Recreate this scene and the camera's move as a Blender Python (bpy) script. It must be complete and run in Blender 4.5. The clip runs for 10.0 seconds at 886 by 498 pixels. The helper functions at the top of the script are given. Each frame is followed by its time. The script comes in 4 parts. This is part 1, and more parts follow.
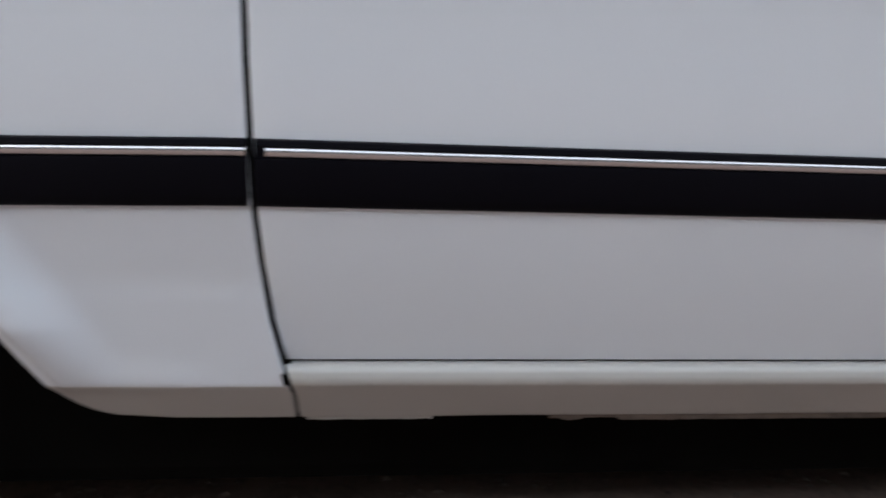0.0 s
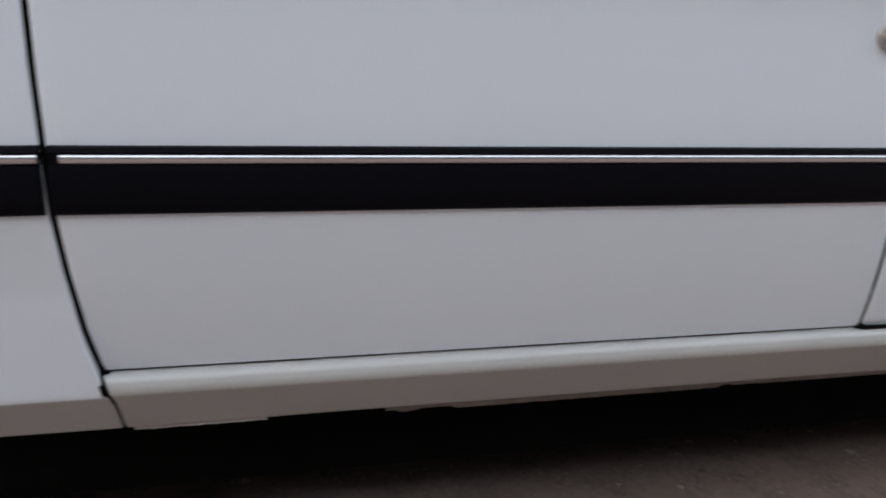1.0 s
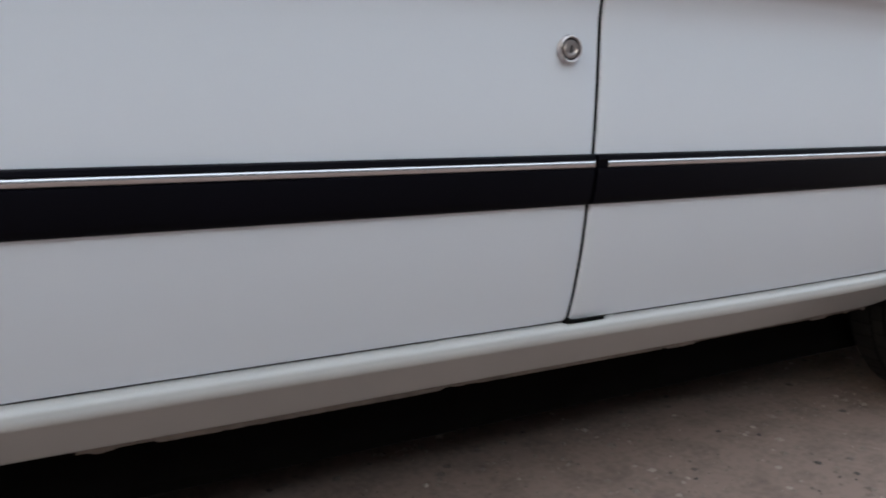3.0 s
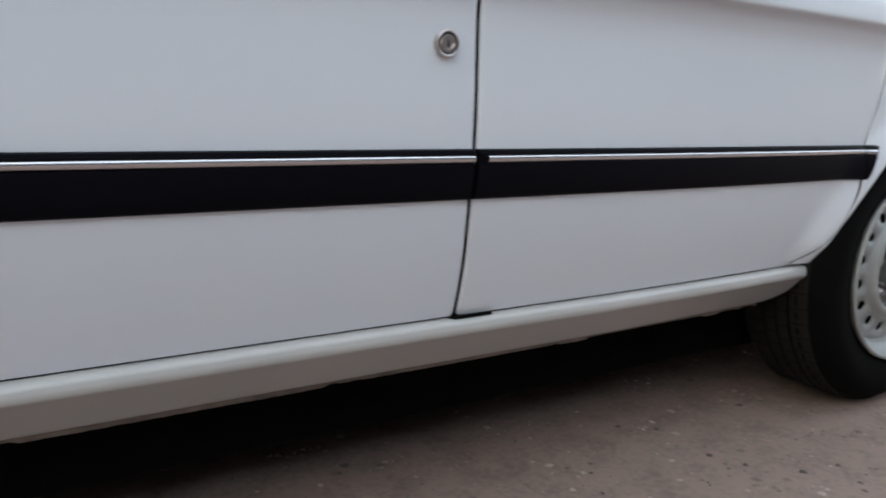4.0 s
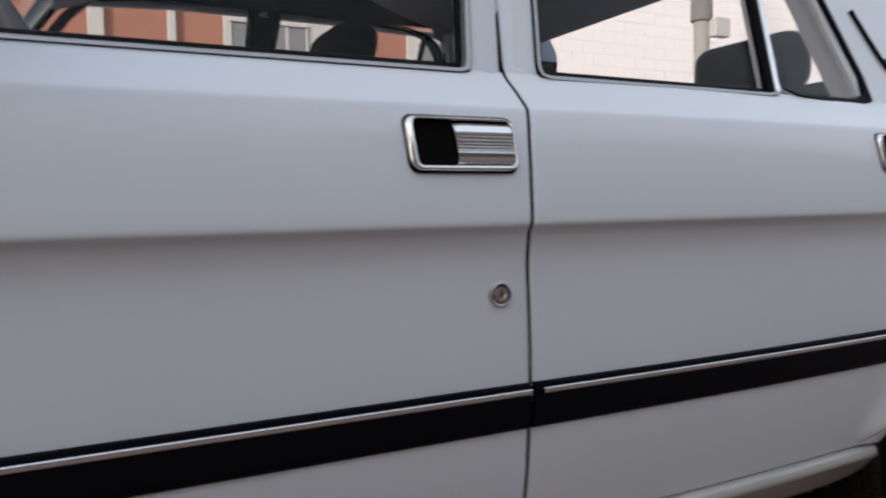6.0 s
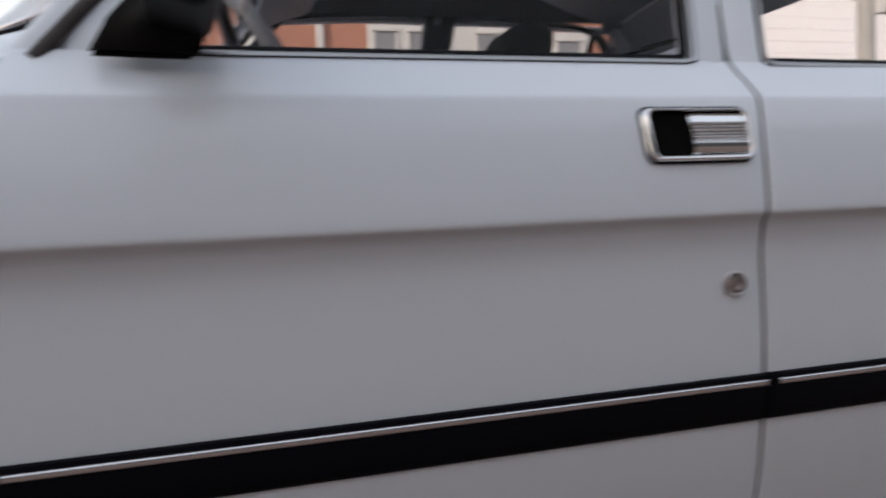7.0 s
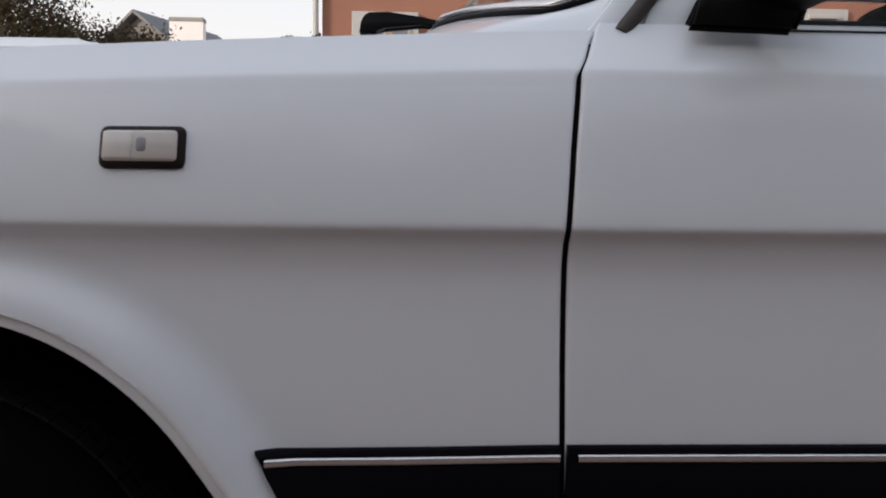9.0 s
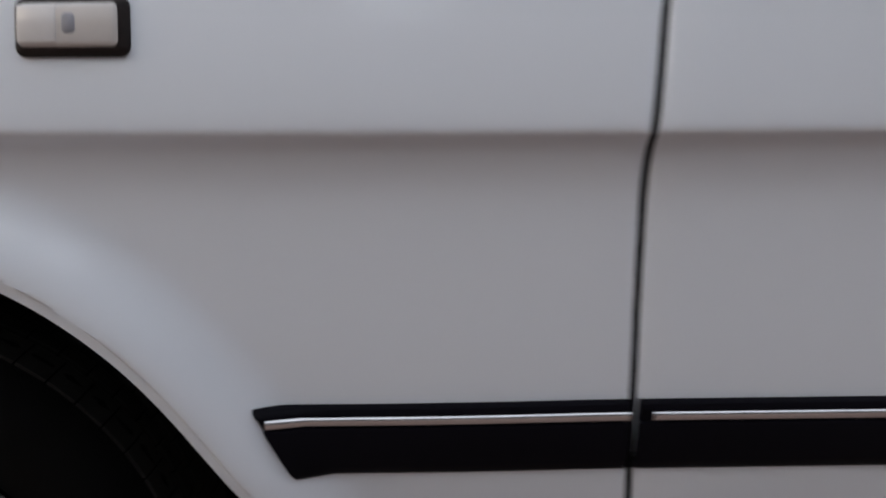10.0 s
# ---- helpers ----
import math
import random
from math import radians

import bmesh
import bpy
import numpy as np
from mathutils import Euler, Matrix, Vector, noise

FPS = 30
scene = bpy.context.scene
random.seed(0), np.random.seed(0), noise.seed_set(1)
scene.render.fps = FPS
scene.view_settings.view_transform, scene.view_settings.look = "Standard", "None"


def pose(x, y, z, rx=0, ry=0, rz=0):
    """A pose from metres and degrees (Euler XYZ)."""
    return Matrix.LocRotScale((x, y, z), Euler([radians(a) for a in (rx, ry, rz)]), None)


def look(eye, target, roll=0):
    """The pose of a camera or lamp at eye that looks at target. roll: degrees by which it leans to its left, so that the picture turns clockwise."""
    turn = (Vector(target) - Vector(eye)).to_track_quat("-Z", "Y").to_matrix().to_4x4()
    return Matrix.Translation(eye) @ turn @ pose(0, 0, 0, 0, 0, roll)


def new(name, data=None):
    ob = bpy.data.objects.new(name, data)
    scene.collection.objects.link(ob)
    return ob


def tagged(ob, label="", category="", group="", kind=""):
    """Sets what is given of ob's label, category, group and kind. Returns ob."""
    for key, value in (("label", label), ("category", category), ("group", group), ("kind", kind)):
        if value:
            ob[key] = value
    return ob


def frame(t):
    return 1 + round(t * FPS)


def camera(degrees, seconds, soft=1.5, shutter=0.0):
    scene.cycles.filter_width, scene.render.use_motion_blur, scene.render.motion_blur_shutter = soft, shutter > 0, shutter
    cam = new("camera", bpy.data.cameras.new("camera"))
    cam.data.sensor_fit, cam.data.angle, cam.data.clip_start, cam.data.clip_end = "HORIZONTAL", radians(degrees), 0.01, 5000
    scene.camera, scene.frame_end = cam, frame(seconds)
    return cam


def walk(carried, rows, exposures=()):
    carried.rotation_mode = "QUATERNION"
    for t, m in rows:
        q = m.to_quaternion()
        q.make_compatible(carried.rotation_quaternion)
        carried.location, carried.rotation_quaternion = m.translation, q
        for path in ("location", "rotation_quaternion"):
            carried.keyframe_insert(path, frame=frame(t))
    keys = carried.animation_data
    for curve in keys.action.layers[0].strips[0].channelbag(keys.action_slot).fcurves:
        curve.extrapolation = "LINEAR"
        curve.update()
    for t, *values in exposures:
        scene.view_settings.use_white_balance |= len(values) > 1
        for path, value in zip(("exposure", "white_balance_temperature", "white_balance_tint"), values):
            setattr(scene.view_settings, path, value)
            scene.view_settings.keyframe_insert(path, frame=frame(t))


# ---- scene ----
cam = camera(59.9, 10.0, soft=1.9, shutter=0.8)
PATH = [
    (0, (0.9, -0.7143, 0.6012), (1.116, 1.241, 0.2429), 2.07),
    (0.5, (0.949, -0.7185, 0.6077), (1.302, 1.217, 0.2464), 1.79),
    (1, (0.9848, -0.736, 0.6125), (1.443, 1.174, 0.2353), 0.97),
    (1.5, (0.9995, -0.7264, 0.6234), (1.625, 1.135, 0.2477), 0.76),
    (2, (1.046, -0.7297, 0.6363), (1.793, 1.08, 0.2269), 1.25),
    (2.5, (1.088, -0.7457, 0.643), (1.873, 1.045, 0.2287), 0.65),
    (3, (1.106, -0.7427, 0.6396), (2.027, 0.9871, 0.2401), 1.04),
    (3.2, (1.124, -0.7553, 0.6455), (2.055, 0.967, 0.2365), 1.40),
    (4.3, (1.183, -0.7813, 0.626), (2.275, 0.8504, 0.2448), 1.60),
    (4.5, (1.188, -0.7861, 0.641), (2.293, 0.8372, 0.2618), 1.30),
    (5, (1.198, -0.8001, 0.6784), (2.328, 0.8333, 0.4466), 0.69),
    (5.2, (1.188, -0.8133, 0.7215), (2.283, 0.8526, 0.5572), 0.34),
    (6.3, (1.126, -0.8453, 0.8038), (1.963, 0.969, 0.7149), -2.04),
    (6.5, (1.101, -0.8387, 0.7975), (1.881, 1.001, 0.7253), -2.61),
    (7, (1.02, -0.8313, 0.7969), (1.603, 1.08, 0.704), -2.53),
    (7.5, (0.9726, -0.7989, 0.8035), (1.3562, 1.1594, 0.6696), -2.19),
    (8, (0.8806, -0.825, 0.8008), (1.173, 1.151, 0.6909), -1.68),
    (8.5, (0.7193, -0.8089, 0.8066), (0.895, 1.178, 0.6646), -0.73),
    (9, (0.6496, -0.7224, 0.8095), (0.7324, 1.271, 0.6716), 0.68),
    (9.5, (0.6721, -0.6816, 0.8033), (0.7617, 1.305, 0.5944), 0.64),
    (10, (0.6457, -0.5419, 0.8365), (0.6638, 1.392, 0.3257), -0.46),
]
walk(cam, [(t, look(eye, target, roll)) for t, eye, target, roll in PATH], exposures=((0, 1.15, 6180, 6.5), (2.0, 1.16, 6110, 5.2), (4.5, 1.22, 6030, 3.4), (5.2, 1.08, 6050, 3.7), (6.3, 0.3, 6310, 9.9), (7.5, 0.37, 6400, 10.7), (8.0, 0.42, 6450, 11), (8.5, 0.2, 6450, 11), (9.3, 0.15, 6450, 10.5), (10, 0.5, 6430, 9.5)))

# ---- light ----
world = bpy.data.worlds.new("sky")
scene.world = world
world.use_nodes = True
wn = world.node_tree.nodes
sky = wn.new("ShaderNodeTexSky")
sky.sky_type, sky.sun_disc = "NISHITA", False
sky.sun_elevation, sky.sun_rotation = radians(18), radians(240)
sky.air_density, sky.dust_density, sky.ozone_density = 1.0, 4.0, 1.0
# thin overcast evens the sky out
veil = wn.new("ShaderNodeMix")
veil.data_type = "RGBA"
veil.inputs["Factor"].default_value = 0.62
up, split, ramp = wn.new("ShaderNodeTexCoord"), wn.new("ShaderNodeSeparateXYZ"), wn.new("ShaderNodeValToRGB")
world.node_tree.links.new(up.outputs["Generated"], split.inputs[0])
world.node_tree.links.new(split.outputs["Z"], ramp.inputs[0])
ramp.color_ramp.elements[0].position, ramp.color_ramp.elements[0].color = 0.10, (1.0, 0.88, 0.78, 1)
ramp.color_ramp.elements[1].position, ramp.color_ramp.elements[1].color = 0.75, (0.72, 0.762, 0.828, 1)
mid = ramp.color_ramp.elements.new(0.32)
mid.color = (0.78, 0.807, 0.835, 1)
haze = wn.new("ShaderNodeVectorMath")
haze.operation = "SCALE"
haze.inputs["Scale"].default_value = 9.0
world.node_tree.links.new(ramp.outputs[0], haze.inputs[0])
world.node_tree.links.new(haze.outputs[0], veil.inputs["B"])
world.node_tree.links.new(sky.outputs[0], veil.inputs["A"])
world.node_tree.links.new(veil.outputs["Result"], wn["Background"].inputs[0])
wn["Background"].inputs[1].default_value = 0.15
sun_data = bpy.data.lights.new("sun", "SUN")
sun_data.energy, sun_data.angle, sun_data.color = 2.2, radians(6), (1.0, 0.96, 0.90)
sun = new("sun", sun_data)
sun.matrix_world = look((-60 * math.sin(radians(60)), -60 * math.cos(radians(60)), 60 * math.tan(radians(18))), (0, 0, 0))
scene.view_settings.exposure = 0.0


# ---- materials ----
def material(name, color, rough=0.5, metal=0.0, coat=0.0, vary=0.06, scale=6.0, fine=120.0, bump=0.02, spec=0.5, tint=None, grain=0.0):
    """A surface with colour variation at two scales and a fine relief."""
    m = bpy.data.materials.new(name)
    m.use_nodes = True
    nt, n = m.node_tree, m.node_tree.nodes
    b = n["Principled BSDF"]
    pos = n.new("ShaderNodeNewGeometry")
    big, small = n.new("ShaderNodeTexNoise"), n.new("ShaderNodeTexNoise")
    big.inputs["Scale"].default_value, small.inputs["Scale"].default_value = scale, fine
    big.inputs["Detail"].default_value = 4
    for t in (big, small):
        nt.links.new(pos.outputs["Position"], t.inputs["Vector"])
    mix = n.new("ShaderNodeMix")
    mix.data_type = "RGBA"
    dark = [c * (1 - 2 * vary) for c in color]
    lite = [min(1, c * (1 + vary)) for c in color] if tint is None else tint
    mix.inputs["A"].default_value, mix.inputs["B"].default_value = (*dark, 1), (*lite, 1)
    add = n.new("ShaderNodeMath")
    add.operation = "MULTIPLY_ADD"
    add.inputs[1].default_value = grain
    nt.links.new(small.outputs[0], add.inputs[0])
    nt.links.new(big.outputs[0], add.inputs[2])
    nt.links.new(add.outputs[0], mix.inputs["Factor"])
    nt.links.new(mix.outputs["Result"], b.inputs["Base Color"])
    b.inputs["Roughness"].default_value, b.inputs["Metallic"].default_value = rough, metal
    b.inputs["Coat Weight"].default_value, b.inputs["Specular IOR Level"].default_value = coat, spec
    b.inputs["Coat Roughness"].default_value = 0.06
    if bump:
        bp = n.new("ShaderNodeBump")
        bp.inputs["Strength"].default_value, bp.inputs["Distance"].default_value = bump, 0.002
        nt.links.new(small.outputs[0], bp.inputs["Height"])
        nt.links.new(bp.outputs[0], b.inputs["Normal"])
    return m


def glass_material(name, color=(1, 1, 1)):
    """Thin car glass: clear, with a mirror gloss that grows at grazing angles."""
    m = bpy.data.materials.new(name)
    m.use_nodes = True
    nt, n = m.node_tree, m.node_tree.nodes
    n.remove(n["Principled BSDF"])
    clear, gloss, mix = n.new("ShaderNodeBsdfTransparent"), n.new("ShaderNodeBsdfGlossy"), n.new("ShaderNodeMixShader")
    facing, power, fres = n.new("ShaderNodeLayerWeight"), n.new("ShaderNodeMath"), n.new("ShaderNodeMath")
    facing.inputs["Blend"].default_value = 0.5
    power.operation, fres.operation = "POWER", "MULTIPLY_ADD"
    power.inputs[1].default_value, fres.inputs[1].default_value, fres.inputs[2].default_value = 5.0, 0.9, 0.008
    nt.links.new(facing.outputs["Facing"], power.inputs[0])
    nt.links.new(power.outputs[0], fres.inputs[0])
    clear.inputs[0].default_value = (*color, 1)
    gloss.inputs["Roughness"].default_value = 0.0
    nt.links.new(fres.outputs[0], mix.inputs[0])
    nt.links.new(clear.outputs[0], mix.inputs[1])
    nt.links.new(gloss.outputs[0], mix.inputs[2])
    nt.links.new(mix.outputs[0], n["Material Output"].inputs[0])
    return m


paint = material("white car paint", (0.755, 0.778, 0.830), 0.38, coat=0.65, vary=0.014, scale=3, fine=5, bump=0.35)
# white paint darkened to put the lower faces' shade into the colour
shaded_sill_paint = material("shade-darkened white sill paint", (0.484, 0.468, 0.448), 0.36, coat=0.75, vary=0.06, scale=7, fine=300, bump=0.01)
rubber = material("black rubber", (0.0034, 0.0030, 0.0056), 0.55, spec=0.07, vary=0.2, fine=400, bump=0.05)
black_plastic = material("black plastic", (0.0045, 0.0042, 0.005), 0.5, spec=0.12, vary=0.2, fine=600, bump=0.08)
# black that paints the shade of hollows, gaps and the underbody into the colour
void_black = material("painted shade black", (0.005, 0.0045, 0.004), 0.95, spec=0.05, vary=0.3, scale=12, fine=200, bump=0.3)
trim_chrome = material("dull chrome", (0.36, 0.35, 0.35), 0.3, 1.0, vary=0.05, fine=300, bump=0.01)
facade = material("dark grey render", (0.106, 0.107, 0.106), 0.9, vary=0.15, scale=2, fine=50, bump=0.3)
chrome = material("chrome", (0.80, 0.79, 0.79), 0.14, 1.0, vary=0.03, fine=300, bump=0.01)
barrel = material("worn lock barrel", (0.62, 0.57, 0.56), 0.30, 1.0, vary=0.2, scale=200, fine=900, bump=0.08)
steel = material("worn lock steel", (0.16, 0.15, 0.145), 0.35, 1.0, vary=0.2, scale=200, fine=900, bump=0.05)
strip_chrome = material("satin strip chrome", (0.72, 0.69, 0.70), 0.22, 1.0, vary=0.05, scale=40, fine=300, bump=0.02)
glass = glass_material("clear car glass", (0.975, 0.965, 0.965))
lens_glass = material("ribbed pale lens", (0.54, 0.49, 0.46), 0.25, coat=0.5, vary=0.05, scale=60, fine=300, bump=0.02)
lens_step = material("ribbed bright lens", (0.66, 0.615, 0.59), 0.25, coat=0.5, vary=0.05, scale=60, fine=300, bump=0.02)
lamp_gasket = material("brownish lamp gasket", (0.016, 0.010, 0.009), 0.6, spec=0.2, vary=0.3, scale=60, fine=300, bump=0.1)
lens_bulb = material("smoky bulb", (0.28, 0.27, 0.30), 0.4, vary=0.2, scale=90)
tyre_rubber = material("tyre rubber", (0.0032, 0.003, 0.003), 0.8, spec=0.06, vary=0.25, scale=20, fine=300, bump=0.15)
wheel_paint = material("white wheel enamel", (0.295, 0.294, 0.285), 0.4, coat=0.2, vary=0.06, scale=14, fine=300, bump=0.03)
badge_red = material("red badge enamel", (0.085, 0.028, 0.024), 0.35, vary=0.3, scale=120)
hub_metal = material("dull silver hub metal", (0.34, 0.33, 0.325), 0.38, 0.8, vary=0.15, scale=60, fine=300, bump=0.05)
hub_dust = material("brake dust on white enamel", (0.105, 0.090, 0.080), 0.7, vary=0.3, scale=30, fine=200, bump=0.1)
asphalt = material("brown-grey asphalt", (0.118, 0.079, 0.063), 0.85, vary=0.36, scale=14, fine=75, bump=0.8, grain=0.8, tint=(0.235, 0.165, 0.133))
pebble = material("asphalt aggregate", (0.14, 0.12, 0.105), 0.8, vary=0.3, scale=40, fine=300, bump=0.2)
pebble_nodes = pebble.node_tree.nodes
island, tone = pebble_nodes.new("ShaderNodeNewGeometry"), pebble_nodes.new("ShaderNodeValToRGB")
tone.color_ramp.elements[0].position, tone.color_ramp.elements[0].color = 0.02, (0.05, 0.04, 0.034, 1)
tone.color_ramp.elements[1].position, tone.color_ramp.elements[1].color = 1.0, (0.36, 0.29, 0.24, 1)
tone.color_ramp.elements.new(0.08).color = (0.12, 0.088, 0.07, 1)
tone.color_ramp.elements.new(0.7).color = (0.19, 0.145, 0.118, 1)
pebble.node_tree.links.new(island.outputs["Random Per Island"], tone.inputs[0])
pebble.node_tree.links.new(tone.outputs[0], pebble_nodes["Principled BSDF"].inputs["Base Color"])
trim_dark = material("dark cloth trim", (0.009, 0.008, 0.0075), 0.9, spec=0.1, vary=0.2, scale=20, fine=700, bump=0.2)
trim_grey = material("grey vinyl trim", (0.28, 0.33, 0.41), 0.6, vary=0.1, scale=8, fine=500, bump=0.1)
wheel_grey = material("grey steering wheel plastic", (0.19, 0.19, 0.20), 0.45, vary=0.1, scale=20)
stucco = material("orange stucco", (0.36, 0.165, 0.11), 0.9, vary=0.10, scale=1.2, fine=60, bump=0.3)
white_trim = material("white stucco trim", (0.52, 0.505, 0.48), 0.85, vary=0.08, scale=2, fine=60, bump=0.2)
white_block = material("white painted blocks", (0.94, 0.895, 0.87), 0.8, vary=0.04, scale=1.5, fine=40, bump=0.2)
concrete = material("weathered concrete", (0.36, 0.34, 0.31), 0.85, vary=0.15, scale=3, fine=60, bump=0.3)
pane_dark = material("dull window pane", (0.20, 0.20, 0.21), 0.12, vary=0.1, scale=2, bump=0.0)
pale_sheet = material("pale galvanised roof sheet", (0.62, 0.63, 0.64), 0.45, 0.3, vary=0.08, scale=3, fine=60, bump=0.1)
roof_grey = material("grey roof sheet", (0.13, 0.13, 0.14), 0.6, vary=0.15, scale=2, fine=40, bump=0.2)
tread_dust = material("dusty tread rubber", (0.013, 0.012, 0.011), 0.85, spec=0.2, vary=0.3, scale=25, fine=300, bump=0.2)
gable_wood = material("weathered gable boards", (0.20, 0.185, 0.17), 0.85, vary=0.2, scale=3, fine=30, bump=0.3)
bark = material("bark", (0.10, 0.075, 0.055), 0.9, vary=0.3, scale=10, fine=60, bump=0.6)
leaf = material("green leaves", (0.092, 0.078, 0.036), 0.6, vary=0.45, scale=1.4, fine=40, bump=0.1)
dark_red = material("dark red lamp", (0.12, 0.012, 0.014), 0.25, coat=0.5, vary=0.1)


# ---- building blocks ----
def part(name, bm, mat, parent=None, label="", smooth=False):
    """Link a bmesh as one mesh object under a thing or a part."""
    me = bpy.data.meshes.new(name)
    bmesh.ops.recalc_face_normals(bm, faces=bm.faces)
    bm.to_mesh(me)
    bm.free()
    me.materials.append(mat)
    if smooth:
        me.shade_smooth()
    ob = new(name, me)
    ob.parent = parent
    if label:
        tagged(ob, label)
    return ob


def thing(name, at, label, category, group="", kind=""):
    ob = new(name)
    ob.location = at
    ob.empty_display_size = 0.1
    return tagged(ob, label, category, group, kind)


def from_data(name, verts, faces, mat, parent=None, label="", smooth=True, sharp=None):
    me = bpy.data.meshes.new(name)
    me.from_pydata([tuple(v) for v in verts], [], faces)
    me.materials.append(mat)
    if smooth:
        me.shade_smooth()
        if sharp:
            me.set_sharp_from_angle(angle=radians(sharp))
    ob = new(name, me)
    ob.parent = parent
    if label:
        tagged(ob, label)
    return ob


def box_bm(x0, x1, y0, y1, z0, z1, bevel=0.0, segments=2):
    bm = bmesh.new()
    bmesh.ops.create_cube(bm, size=1)
    for v in bm.verts:
        v.co = Vector(((x0 + x1) / 2 + v.co.x * (x1 - x0), (y0 + y1) / 2 + v.co.y * (y1 - y0), (z0 + z1) / 2 + v.co.z * (z1 - z0)))
    if bevel:
        bmesh.ops.bevel(bm, geom=bm.edges[:], offset=bevel, segments=segments, affect="EDGES", profile=0.5)
    return bm


def sheet(name, grid, back, mat, parent=None, label="", sharp=50):
    """A curved panel from a grid of points (rows of columns), with the thickness vector back."""
    rows, cols = len(grid), len(grid[0])
    front = [Vector(p) for row in grid for p in row]
    verts = front + [p + Vector(back) for p in front]
    n, faces = rows * cols, []
    for i in range(rows - 1):
        for j in range(cols - 1):
            a = i * cols + j
            faces.append((a, a + 1, a + cols + 1, a + cols))
            faces.append((n + a, n + a + cols, n + a + cols + 1, n + a + 1))
    rim = [j for j in range(cols)] + [i * cols + cols - 1 for i in range(1, rows)]
    rim += [(rows - 1) * cols + j for j in range(cols - 2, -1, -1)] + [i * cols for i in range(rows - 2, 0, -1)]
    for a, b in zip(rim, rim[1:] + rim[:1]):
        faces.append((a, n + a, n + b, b))
    return from_data(name, verts, faces, mat, parent, label, True, sharp)


def tube(name, points, radius, mat, parent=None, label="", sides=10, closed=False, flat=1.0):
    """A round bar along points; flat squeezes it along its second axis."""
    pts = [Vector(p) for p in points]
    verts, faces, m = [], [], len(pts)
    for i, p in enumerate(pts):
        a = pts[(i - 1) % m] if closed or i else p
        b = pts[(i + 1) % m] if closed or i < m - 1 else p
        d = (b - a).normalized()
        u = d.cross(Vector((0, 0, 1)) if abs(d.z) < 0.9 else Vector((0, 1, 0))).normalized()
        w = d.cross(u)
        for k in range(sides):
            s = 2 * math.pi * k / sides
            verts.append(p + radius * (math.cos(s) * u * flat + math.sin(s) * w))
    for i in range(m if closed else m - 1):
        for k in range(sides):
            a, b = i * sides + k, i * sides + (k + 1) % sides
            c, d = ((i + 1) % m) * sides + (k + 1) % sides, ((i + 1) % m) * sides + k
            faces.append((a, b, c, d))
    if not closed:
        faces += [tuple(range(sides - 1, -1, -1)), tuple(range((m - 1) * sides, m * sides))]
    return from_data(name, verts, faces, mat, parent, label, True, 50)


def lathe(name, profile, mat, parent, centre, label="", steps=72, face=-1, sharp=35):
    """A body of revolution round the wheel's axle (along y). profile: (radius, depth) pairs; depth grows into the car."""
    verts, faces, m = [], [], len(profile)
    for k in range(steps):
        s = 2 * math.pi * k / steps
        for r, d in profile:
            verts.append((centre[0] + r * math.cos(s), centre[1] + d * -face, centre[2] + r * math.sin(s)))
    for k in range(steps):
        for i in range(m - 1):
            a, b = k * m + i, ((k + 1) % steps) * m + i
            faces.append((a, b, b + 1, a + 1) if face < 0 else (a, a + 1, b + 1, b))
    return from_data(name, verts, faces, mat, parent, label, True, sharp)


# ---- the car's side: one curved surface from which all panels are cut ----
PROFILE = ((0.20, 0.15), (0.262, 0.097), (0.2855, 0.0770), (0.3115, 0.0545), (0.3140, 0.0515), (0.3165, 0.0497), (0.322, 0.0486), (0.3285, 0.0485), (0.3335, 0.0514), (0.338, 0.0625),
           (0.39, 0.045), (0.44, 0.030), (0.50, 0.015), (0.56, 0.008), (0.62, 0.003), (0.69, 0.000), (0.72, -0.001),
           (0.742, -0.003), (0.757, -0.007), (0.768, -0.013), (0.7785, -0.025), (0.783, -0.0265), (0.80, -0.0255), (0.85, -0.017),
           (0.90, -0.006), (0.924, 0.0015), (0.930, 0.005), (0.936, 0.0105), (0.96, 0.037), (0.985, 0.062), (1.20, 0.135), (1.45, 0.22))
WIDTH = 1.80
_z = np.arange(0.20, 1.45, 0.001)
_raw = np.interp(_z, [p[0] for p in PROFILE], [p[1] for p in PROFILE])
_soft = _raw.copy()
for _i, _zz in enumerate(_z):
    s = max(0.0011, min(0.012, 0.55 * abs(_zz - 0.779), 0.0013 + 0.35 * abs(_zz - 0.3145), 0.0011 + 0.35 * abs(_zz - 0.3385), 0.0025 + 0.6 * abs(_zz - 0.93)))
    w = np.exp(-0.5 * ((_z - _zz) / s) ** 2)
    _soft[_i] = (w * _raw).sum() / w.sum()


def plan(x):
    """How far the side draws in towards the nose and the tail."""
    y = 0.0
    if x < 0.8:
        y += 0.07 * ((0.8 - x) / 0.8) ** 2
    if x > 1.9:
        y += 0.03 * ((x - 1.9) / 0.8) ** 2
    return y


def drop(x):
    """The shoulder falls a little towards the nose."""
    return -0.024 * max(0.0, (0.8 - x) / 0.8)


def side_y(x, z):
    lift = drop(x) * min(1.0, max(0.0, (z - 0.80) / 0.1))
    return float(np.interp(z - lift, _z, _soft)) + plan(x)


